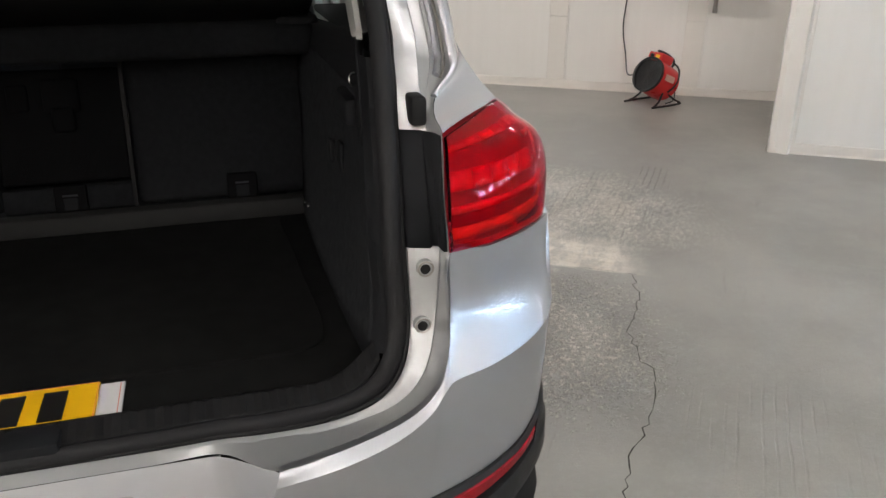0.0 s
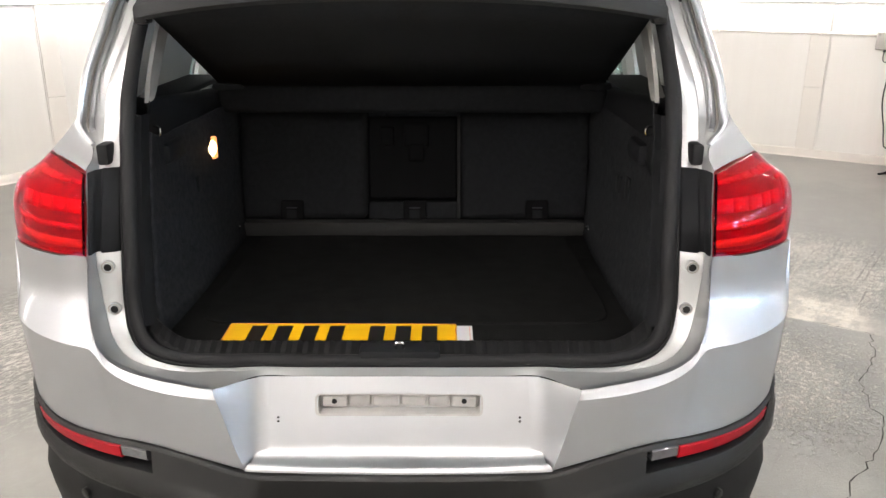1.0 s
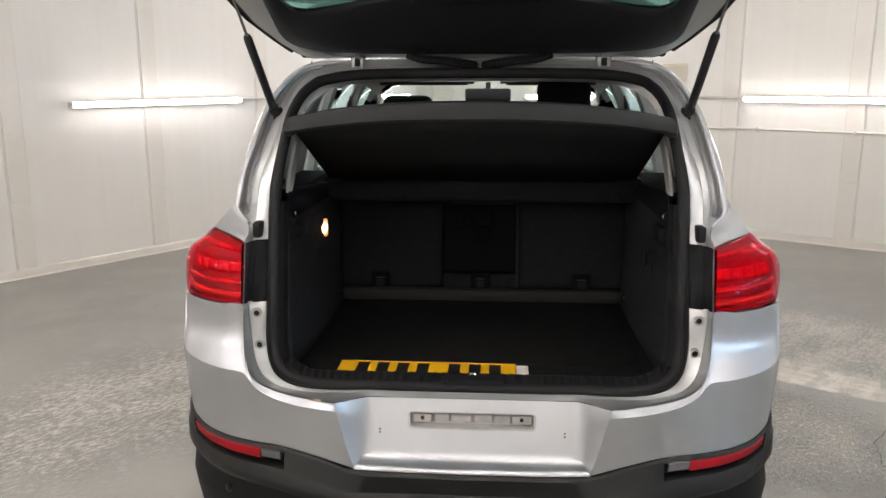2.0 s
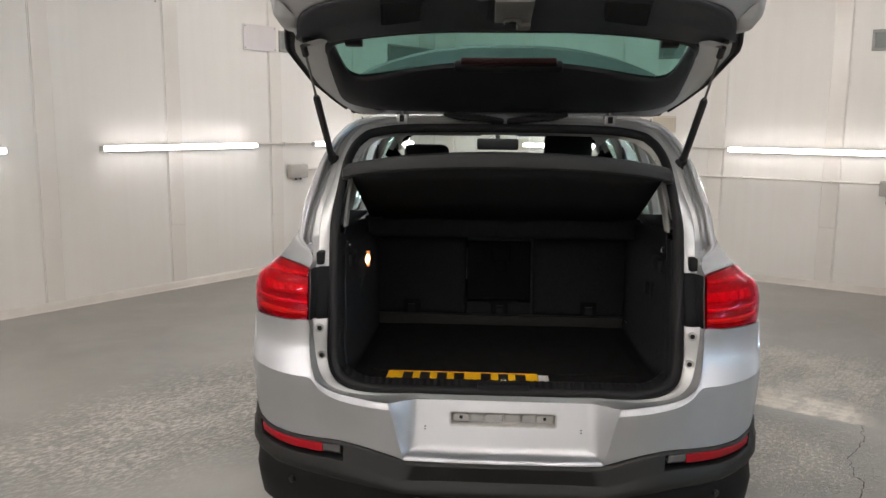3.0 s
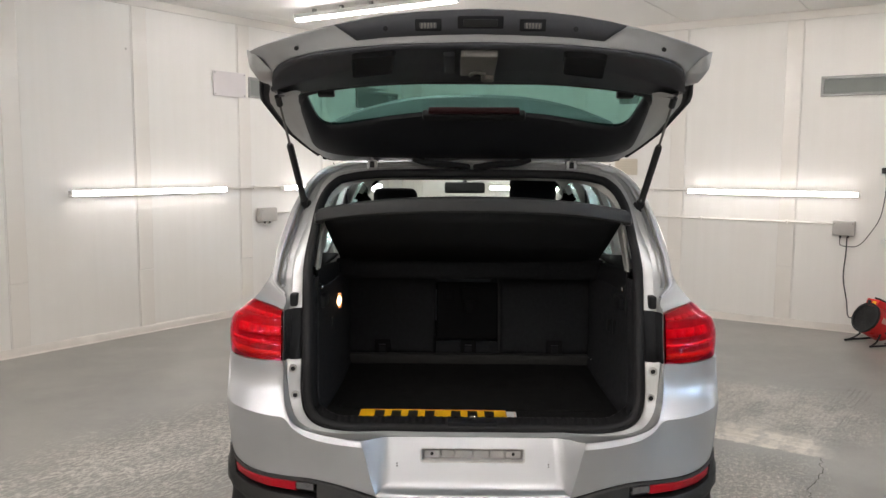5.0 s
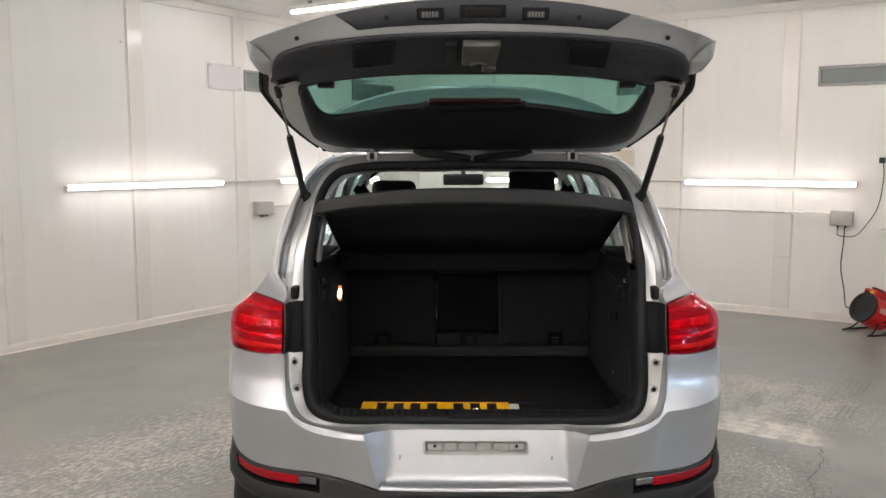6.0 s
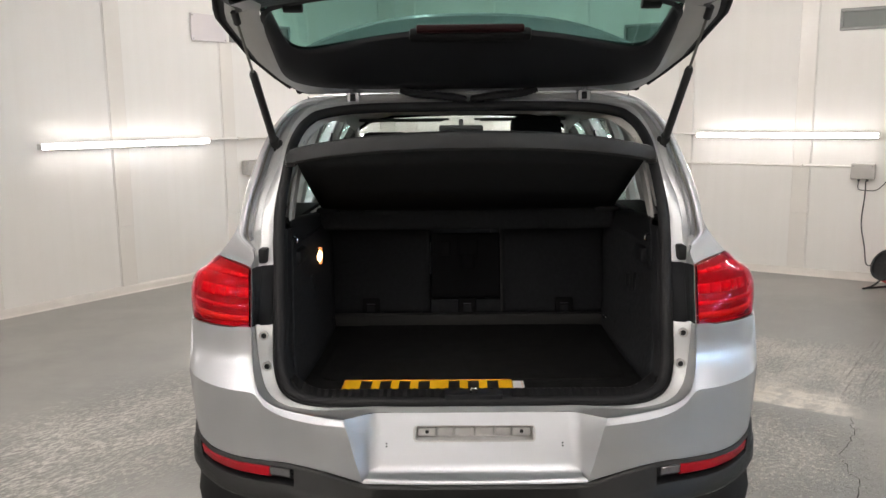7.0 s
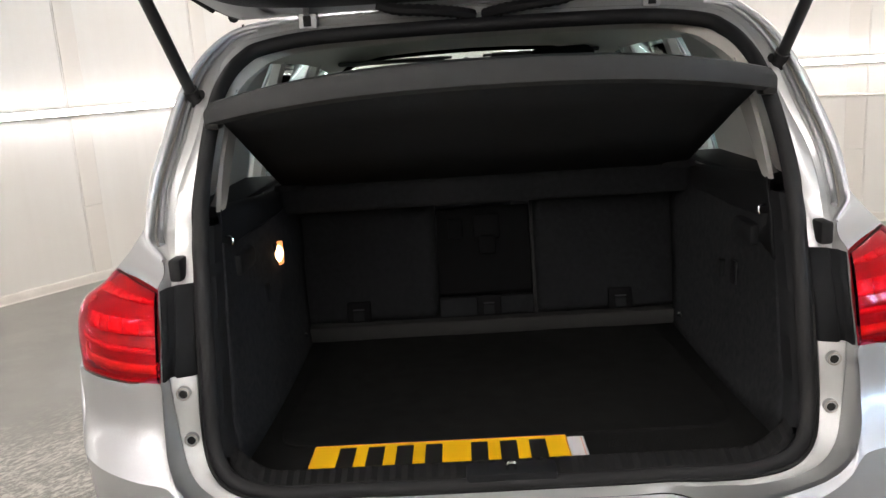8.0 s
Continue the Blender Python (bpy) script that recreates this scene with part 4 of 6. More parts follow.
def corner_tuck(x, z):
    k = max(0.0, min(1.0, (x - .48) / .32)) * max(0.0, min(1.0, (.885 - x) / .035))
    return k * (min(.026, max(0.0, .58 - z) * .25) if z > .448 else .008)


def clad_row(off, z=None, dz=None, blend=0.0, zc=None):
    out = []
    for i, (p, n_) in enumerate(zip(plan, norms)):
        zt = top_z[i].z
        zz = zt + dz if dz is not None else z
        if blend:
            zz = zz + (zt - .553) * blend
        mid_ = max(0.0, 1 - (p.x / .36) ** 4) if p.x < .36 else 0.0      # tucked under the plate panel in the middle
        o_ = off - (0.018 * mid_ if off > 0.012 else 0)
        o_ -= corner_tuck(p.x, zz)
        out.append(Vector((p.x + n_.x * o_, p.y + n_.y * o_, zz - (0.010 * mid_ if dz is None and zz > .45 else 0))))
    return out


clad_rows = [clad_row(-.004, dz=0), clad_row(.005, dz=-.001), clad_row(.009, dz=-.006), clad_row(.011, dz=-.009), clad_row(.015, dz=-.062), clad_row(.021, dz=-.070), clad_row(.030, z=.474, blend=.62), clad_row(.033, z=.464, blend=.58), clad_row(.029, z=.453, blend=.52)]
SLOT_COLS = [j for j in range(NPL) if .508 <= plan[j].x <= .832]
J0, J1 = SLOT_COLS[0], SLOT_COLS[-1]
bm = bmesh.new()
grid(bm, clad_rows, skip=lambda i, j: i == 3 and J0 <= j < J1)
grid(bm, [[mir(p) for p in r] for r in clad_rows], skip=lambda i, j: i == 3 and J0 <= j < J1)
part("lower_bumper", weld(bm), CLAD, bumper, "dark grey grained plastic")
low_rows = [clad_row(.027, z=.4515, blend=.5), clad_row(.022, z=.440, blend=.3), clad_row(.017, z=.40, blend=.2), clad_row(.010, z=.355, blend=.1), clad_row(.000, z=.31), clad_row(-.06, z=.28)]
part("valance", both(low_rows), CLAD_LOW, bumper, "black lower valance")
for s in (1, -1):
    for fx in (.26, .70):
        k = min(range(NPL), key=lambda i: abs(plan[i].x - fx))
        p, n_ = plan[k] + norms[k] * (.0165 - corner_tuck(plan[k].x, .425)), norms[k]
        q = Vector((s * p.x, p.y, .425))
        d = Vector((s * n_.x, n_.y, 0))
        part("parking_sensor", tubed([q - d * .006, q + d * .004, q + d * .006], [.012, .012, .009], 12), CLAD, bumper)


def follow(x, off=0.0):
    """A point of the bumper's plan at x, pushed out by off."""
    for i in range(NPL - 1):
        if plan[i].x <= x <= plan[i + 1].x:
            f = (x - plan[i].x) / max(1e-6, plan[i + 1].x - plan[i].x)
            p, n_ = plan[i].lerp(plan[i + 1], f), norms[i].lerp(norms[i + 1], f).normalized()
            return p + n_ * off
    return plan[-1]


def bar(x0, x1, z0, z1, h0, h1, off, n=14, depth=.012):
    """A bar that follows the bumper's plan: x from x0 to x1, centre height z0 to z1, height h0 to h1."""
    rows_ = []
    for i in range(n + 1):
        f = i / n
        x, z, h = x0 + (x1 - x0) * f, z0 + (z1 - z0) * f ** 1.6, (h0 + (h1 - h0) * f) / 2
        a, b_ = follow(x, off), follow(x, off - depth)
        rows_.append([Vector((b_.x, b_.y, z + h)), Vector((a.x, a.y, z + h * .8)), Vector((a.x, a.y, z - h * .8)), Vector((b_.x, b_.y, z - h))])
    bm_ = bmesh.new()
    vs = grid(bm_, rows_, closed=True)
    bm_.faces.new(vs[0])
    bm_.faces.new(vs[-1][::-1])
    return bm_


def mirrored(bm_, s):
    if s < 0:
        for v in bm_.verts:
            v.co.x *= -1
    return bm_


for s in (1, -1):
    cut = [clad_row(o_, dz=d_)[J0:J1 + 1] for o_, d_ in ((.0112, -.009), (.009, -.0105), (-.016, -.012), (-.018, -.056), (.012, -.0605), (.0152, -.062))]
    bm = bmesh.new()
    grid(bm, [[Vector((s * p.x, p.y, p.z)) for p in r] for r in cut])
    for j in (0, -1):
        bm.faces.new([bm.verts.new(Vector((s * r[j].x, r[j].y, r[j].z))) for r in cut])
    e = part("rear_reflector", weld(bm), CLAD_LOW, bumper, "recessed slot with a red reflector strip", sharp=30)

    def strip_bar(j0, j1, d0, d1, off):
        rr = [clad_row(o_, dz=d_)[j0:j1 + 1] for o_, d_ in ((-.016, d0), (off - .003, d0), (off, d0 - .003), (off, d1 + .003), (off - .003, d1), (-.017, d1))]
        bm_ = bmesh.new()
        vs = grid(bm_, [[Vector((s * p.x, p.y, p.z)) for p in r] for r in rr])
        for j in (0, -1):
            bm_.faces.new([r[j] for r in vs])
        return bm_

    JM = min(range(NPL), key=lambda j: abs(plan[j].x - .592))
    part("reflector_strip", strip_bar(JM, J1 - 1, -.0115, -.043, .0125), REFLEX, e, "red reflector strip")
    part("clear_end", strip_bar(J0 + 1, JM, -.013, -.040, .009), CLEAR, e, "clear grey end of the reflector")

# ---------------------------------------------------------------- body sides, roof and bonnet
REAR_SIDE = [(.872, .36, .26), (.872, .34, .48), (.866, .278, .62), (.880, .283, .812), (.870, .300, .965), (.886, .420, 1.005), (.868, .450, 1.10), (.805, .396, 1.146),
             (.782, .42, 1.175), (.765, .45, 1.205), (.752, .48, 1.24), (.742, .50, 1.29), (.726, .53, 1.37), (.685, .60, 1.487), (.62, .66, 1.59), (.55, .70, 1.64), (.40, .72, 1.668), (.20, .728, 1.676), (0, .73, 1.678)]
NOMX = [.868, .888, .893, .898, .893, .886, .862, .815, .79, .775, .765, .75, .73, .69, .63, .56, .40, .20, 0]
NOMZ = [.36, .50, .62, .81, .965, 1.01, 1.10, 1.15, 1.18, 1.21, 1.245, 1.29, 1.37, 1.487, 1.595, 1.65, 1.682, 1.692, 1.695]
WHEEL_Y = (0.98, 3.57)
WHEEL_R = 0.345


def lerp_table(tab, v):
    for (a, fa), (b_, fb) in zip(tab, tab[1:]):
        if a <= v <= b_:
            return fa + (fb - fa) * (v - a) / (b_ - a)
    return tab[0][1] if v < tab[0][0] else tab[-1][1]


ROOF = [(.7, 1.678), (1.2, 1.70), (1.9, 1.70), (2.3, 1.665), (2.55, 1.58), (3.1, 1.20), (3.25, 1.12), (3.7, 1.06), (4.05, .98), (4.28, .86), (4.38, .74), (4.43, .62)]
BELT = [(.7, 1.15), (2.0, 1.12), (3.0, 1.08), (3.25, 1.04), (3.7, .99), (4.05, .92), (4.28, .80), (4.38, .70), (4.43, .60)]
HALF = [(.7, 1.0), (3.0, 1.0), (3.6, .99), (4.0, .95), (4.28, .82), (4.38, .70), (4.43, .60)]


def station(y):
    out = []
    H, B, W = lerp_table(ROOF, y), lerp_table(BELT, y), lerp_table(HALF, y)
    bottom = .30
    for w in WHEEL_Y:
        if abs(y - w) < .40:
            bottom = max(bottom, .33 + math.sqrt(.40 ** 2 - (y - w) ** 2))
    f = max(0.0, min(1.0, (H - B) / .54))
    for k, (x, z) in enumerate(zip(NOMX, NOMZ)):
        if k <= 3:
            ztop = min(.81, B * .72)
            zz = bottom + (ztop - bottom) * (z - .36) / .45
        elif k <= 7:
            zz = min(.81, B * .72) + (B - min(.81, B * .72)) * (z - .81) / .34
        else:
            zz = B + (H - B) * (z - 1.15) / .545
        lin = .815 * (1 - (k - 7) / 11.0) if k > 7 else x
        xx = (f * x + (1 - f) * lin) if k > 7 else x
        out.append(Vector((xx * W, y, zz)))
    return out


YS = [.80, .90, .98, 1.06, 1.16, 1.26, 1.36, 1.42, 1.55, 1.75, 2.0, 2.10, 2.22, 2.4, 2.55, 2.75, 2.95, 3.1, 3.18, 3.25, 3.37, 3.47, 3.57, 3.67, 3.77, 3.87, 3.97, 4.08, 4.2, 4.28, 4.34, 4.39, 4.43]
stations = [[Vector(p) for p in REAR_SIDE]] + [station(y) for y in YS]
ally = [.6] + YS


def region(i, j):
    ya, yb = ally[i], ally[i + 1]
    y = (ya + yb) / 2
    if j <= 1 or (j == 2 and y < .7):
        return "side_cladding"
    if 8 <= j <= (13 if y < 2.4 else 12) and 0.98 <= y <= 2.75:
        if 1.36 <= y <= 1.42 or 2.0 <= y <= 2.10:
            return "body"
        return "rear_quarter_window" if y < 1.4 else "rear_door_window" if y < 2.05 else "front_door_window"
    if 2.4 <= y <= 3.1 and j >= 13:
        return "windscreen"
    if 2.75 <= y <= 3.1 and 10 <= j < 13:
        return "body"
    if j >= 14 and y < 2.4:
        return "roof"
    if j >= 7 and y >= 3.1:
        return "bonnet"
    return "body"


def shell(which, sides=(1, -1)):
    bm_ = bmesh.new()
    for s in sides:
        rows_ = stations if s > 0 else [[mir(p) for p in r] for r in stations]
        grid(bm_, rows_, skip=lambda i, j: region(i, j) != which)
    return weld(bm_, .0008)


for s in (1, -1):
    solid(part("body_side", shell("body", (s,)), SILVER, car, sharp=50), .012)
    solid(part("side_cladding", shell("side_cladding", (s,)), CLAD_LOW, car, "black plastic sill and arch cladding", sharp=50), .012)
solid(part("roof", shell("roof"), SILVER, car), .012)
solid(part("bonnet", shell("bonnet"), SILVER, car), .012)
for name_ in ("rear_quarter_window", "rear_door_window", "front_door_window"):
    for s in (1, -1):
        ob = part(name_, shell(name_, (s,)), GLASS_Q if "quarter" in name_ else GLASS_D, car, "green tinted side glass")
        solid(ob, .004).visible_shadow = False
ob = part("windscreen", shell("windscreen"), GLASS_W, car, "clear windscreen")
solid(ob, .005).visible_shadow = False

# rear pillars and roof edge between the gutter and the body sides
B_CURVE = sample(REAR_SIDE[7:], 81)
A_SRC = [G[i] for i in range(NST) if G[i].z >= 1.127]
A_CURVE = []
for b_ in B_CURVE:            # the point of the gutter's edge level with each point of the side
    k = (b_.z - B_CURVE[0].z) / (B_CURVE[-1].z - B_CURVE[0].z)
    A_CURVE.append(A_SRC[min(len(A_SRC) - 1, max(0, min(range(len(A_SRC)), key=lambda i: abs(A_SRC[i].z - (A_SRC[0].z + k * (A_SRC[-1].z - A_SRC[0].z))) + (.3 * abs(A_SRC[i].x - b_.x) if k > .9 else 0))))])
prow = []
for f, out in ((0, 0), (.06, .004), (.2, .007), (.45, .008), (.75, .004), (1, 0)):
    r = []
    for i, (a, b_) in enumerate(zip(A_CURVE, B_CURVE)):
        flare = max(0.0, 1 - i / 30)
        r.append(a.lerp(b_, f) + Vector((out * (1 - 1.6 * flare), -out * 0.5, out * .3)))
    prow.append(r)
part("rear_pillar", both(prow), SILVER, car, sharp=60)
for s in (1, -1):
    f = (lambda p: p) if s > 0 else mir
    part("roof_joint", tubed([f(Vector(p)) for p in ((.536, .632, 1.631), (.545, .665, 1.642), (.552, .70, 1.645))], .0022, 5), GAP_SHADE, car)


def lamp_surface(off=0.0):
    rows_ = [
        [(.654, .165, .969), (.73, .195, .966), (.80, .237, .966), (.852, .281, .968), (.878, .34, .980), (.886, .418, 1.006)],
        [(.655, .178, 1.00), (.735, .205, 1.00), (.812, .250, 1.002), (.866, .302, 1.005), (.888, .365, 1.012), (.891, .44, 1.03)],
        [(.658, .198, 1.05), (.74, .226, 1.05), (.82, .270, 1.052), (.874, .325, 1.055), (.891, .39, 1.056), (.890, .455, 1.060)],
        [(.660, .216, 1.088), (.74, .250, 1.090), (.815, .298, 1.093), (.866, .350, 1.094), (.881, .41, 1.092), (.880, .460, 1.090)],
        [(.662, .226, 1.106), (.735, .275, 1.110), (.795, .330, 1.114), (.835, .375, 1.114), (.850, .42, 1.110), (.862, .455, 1.105)],
        [(.664, .239, 1.127), (.712, .292, 1.133), (.762, .348, 1.141), (.798, .390, 1.147), (.812, .408, 1.143), (.835, .430, 1.128)],
    ]
    dense = [sample(r, 24) for r in rows_]
    cols = [sample([dense[i][j] for i in range(6)], 24) for j in range(24)]
    out = [[cols[j][i] for j in range(24)] for i in range(24)]
    for _ in range(4):
        out = [[out[i][j] if i in (0, 23) or j in (0, 23) else (out[i - 1][j] + out[i + 1][j] + out[i][j - 1] + out[i][j + 1]) * .25 for j in range(24)] for i in range(24)]
    if off:
        out = [[p + Vector((-.6 * off if p.x > .8 else -.1 * off, off, 0)) for p in r] for r in out]
    return out


for s in (1, -1):
    f = (lambda p: p) if s > 0 else mir
    L0, L1 = lamp_surface(), lamp_surface(.022)
    lamp = part("tail_lamp", surf([[f(p) for p in r] for r in L1]), LAMP_IN, car, "red tail lamp wrapping the rear corner")
    lens = part("lens", surf([[f(p) for p in r] for r in L0]), LENS, lamp, "glossy red lens")
    solid(lens, .003).visible_shadow = False
    rim = [r[0] for r in L0] + L0[-1][1:] + [r[-1] for r in L0[::-1][1:]] + L0[0][::-1][1:-1]
    rim_in = [p + Vector((0, .024, 0)) for p in rim]
    part("lamp_edge", surf([[f(p) for p in rim], [f(p) for p in rim_in]], closed=True), REFLEX, lamp)
    LB = lamp_surface(.012)

    def band(r0, r1, c0, c1):
        rr = [LB[i][c0:c1 + 1] for i in range(r0, r1 + 1)]
        bm_ = surf([[f(p) for p in r] for r in rr])
        return bm_

    for r0, r1, c0, c1, step in ((17, 19, 1, 15, 2), (9, 12, 1, 11, 2), (6, 7, 1, 15, 7), (14, 15, 12, 18, 3)):
        for c in range(c0, c1, step):
            solid(part("light_cell", band(r0, r1, c, c + step), LAMP_BAR, lamp), .004)
    solid(part("light_bar", band(7, 18, 18, 19), LAMP_BAR, lamp), .004)
    solid(part("turn_signal", band(2, 4, 1, 17), AMBER, lamp), .004)
    # black pocket between lamp and seal
    pocket = [[Vector(p) for p in r] for r in (
        [(.651, .172, .968), (.655, .206, 1.05), (.662, .246, 1.128)],
        [(.648, .196, .968), (.650, .226, 1.05), (.654, .262, 1.13)],
        [(.634, .203, .968), (.636, .236, 1.05), (.638, .272, 1.13)],
        [(.630, .197, .966), (.632, .232, 1.05), (.634, .270, 1.132)],
        [(.604, .206, .966), (.607, .243, 1.05), (.610, .281, 1.132)],
        [(.596, .216, .966), (.598, .250, 1.05), (.60, .288, 1.132)])]
    solid(part("lamp_pocket", surf([[f(p) for p in r] for r in pocket]), TRIM_D, car, "black plastic pocket beside the lamp", sharp=30), .006)
    # rubber stop, screws beside the opening
    part("rubber_stop", mirrored(boxed((.620, .262, 1.140), (.645, .310, 1.185), .006), s), RUBBER, car)
    for x, y, z in ((.622, .1925, .936), (.6135, .1785, .846)):
        sc = part("body_plug", tubed([f(Vector((x, y + .006, z))), f(Vector((x, y - .003, z))), f(Vector((x, y - .004, z)))], [.014, .0135, .012], 16), SILVER_IN, car)
        part("plug_hole", tubed([f(Vector((x - .001, y - .0035, z))), f(Vector((x - .001, y - .0052, z)))], .0082, 12), GAP_SHADE, sc)
        part("plug_ring", tubed([f(Vector((x + .0118 * math.cos(a), y - .0042, z + .0118 * math.sin(a)))) for a in [2 * math.pi * k / 18 for k in range(19)]], .0016, 5), STEEL, sc)

# ---------------------------------------------------------------- wheels
def wheel(x, y):
    s = 1 if x > 0 else -1
    m = Matrix.Translation((x, y, WHEEL_R)) @ pose(0, 0, 0, 0, 90 * s, 0)
    bm_ = bmesh.new()
    prof = [(.225, -.10), (.30, -.112), (.325, -.108), (.338, -.095), (.345, -.06), (.345, -.042), (.339, -.040), (.339, -.034), (.345, -.032), (.345, .032), (.339, .034), (.339, .040), (.345, .042), (.345, .06), (.338, .095), (.325, .108), (.30, .112), (.225, .10)]
    lathe(bm_, prof, 48, m)
    w = part("wheel", bm_, TYRE, car, "black tyre on an alloy rim")
    bm_ = bmesh.new()
    lathe(bm_, [(.225, -.10), (.215, -.08), (.21, .07), (.222, .098), (.228, .104), (.218, .10), (.206, .07)], 40, m)
    part("rim", bm_, ALLOY, w)
    for k in range(5):
        a = 2 * math.pi * k / 5
        r = m @ pose(0, 0, 0, 0, 0, math.degrees(a))
        part("spoke", boxed((.03, -.028, .060), (.214, .028, .085), .008, r), ALLOY, w)
    bm_ = bmesh.new()
    lathe(bm_, [(0, .094), (.05, .092), (.06, .075), (.06, .05)], 20, m)
    part("hub", weld(bm_), ALLOY, w)
    bm_ = bmesh.new()
    lathe(bm_, [(0, -.02), (.20, -.02)], 24, m)
    part("brake_disc", weld(bm_), STEEL, w)
    return w


for y in WHEEL_Y:
    for x in (.775, -.775):
        wheel(x, y)
part("underbody", boxed((-.80, .30, .20), (.80, 4.1, .30), .03), CLAD_LOW, car)
for s in (1, -1):
    for y in WHEEL_Y:
        part("wheel_house", mirrored(boxed((.50, y - .40, .30), (.66, y + .40, .74), .08), s), CLAD_LOW, car)

# front of the car
part("front_bumper", both([sample([(0, 4.44, z), (.35, 4.42, z), (.62, 4.32, z), (.80, 4.10, z), (.862, 3.97, z)], 20) for z in (.62, .50, .38, .26)]), SILVER, car)
part("front_grille", boxed((-.5, 4.40, .60), (.5, 4.425, .68), .01), CLAD_LOW, car)
for s in (1, -1):
    part("head_lamp", mirrored(boxed((.52, 4.16, .68), (.80, 4.34, .80), .03), s), CLEAR, car, "clear head lamp")
    mm = part("door_mirror", mirrored(boxed((.90, 2.66, 1.06), (1.06, 2.78, 1.20), .03), s), SILVER, car)
    part("mirror_glass", mirrored(boxed((.915, 2.655, 1.075), (1.045, 2.659, 1.185), .001, seg=1), s), CHROME, mm)
    part("mirror_stalk", mirrored(boxed((.80, 2.69, 1.08), (.91, 2.75, 1.12), .01), s), CLAD_LOW, mm)
    part("roof_rail", mirrored(tubed(sample([(.60, .80, 1.67), (.605, .95, 1.705), (.61, 1.5, 1.725), (.60, 2.1, 1.71), (.59, 2.3, 1.665)], 24), .013, 8), s), CLAD_LOW, car)
    for y in (1.72, 2.62):
        part("door_handle", mirrored(boxed((.892, y - .09, .955), (.925, y + .09, .985), .010), s), SILVER, car)

# ---------------------------------------------------------------- boot interior
part("boot_floor", boxed((-.56, .170, .715), (.56, 1.02, .757), .004), CARPET_F, car, "worn black carpet boot floor")
bm = bmesh.new()
mat_edge = sample([(0, .295, 0), (.36, .296, 0), (.455, .31, 0), (.485, .38, 0), (.478, .60, 0), (.465, .88, 0), (.42, .955, 0), (0, .958, 0)], 40)
mat_edge = mat_edge + [mir(p) for p in mat_edge[::-1][1:-1]]
grid(bm, [[Vector((p.x * k, .6 + (p.y - .6) * k, z)) for p in mat_edge] for k, z in ((1.0, .757), (1.0, .7605), (.996, .7625), (.985, .7618))], closed=True)
bm.faces.new([bm.verts.new(Vector((p.x * .985, .6 + (p.y - .6) * .985, .7618))) for p in mat_edge])
part("boot_mat", weld(bm), CARPET_F, car, "fitted black boot mat")
part("boot_floor_edge", boxed((-.53, .965, .757), (.53, 1.01, .802), .008), LEDGE, car, "grey plastic strip under the seat backs")
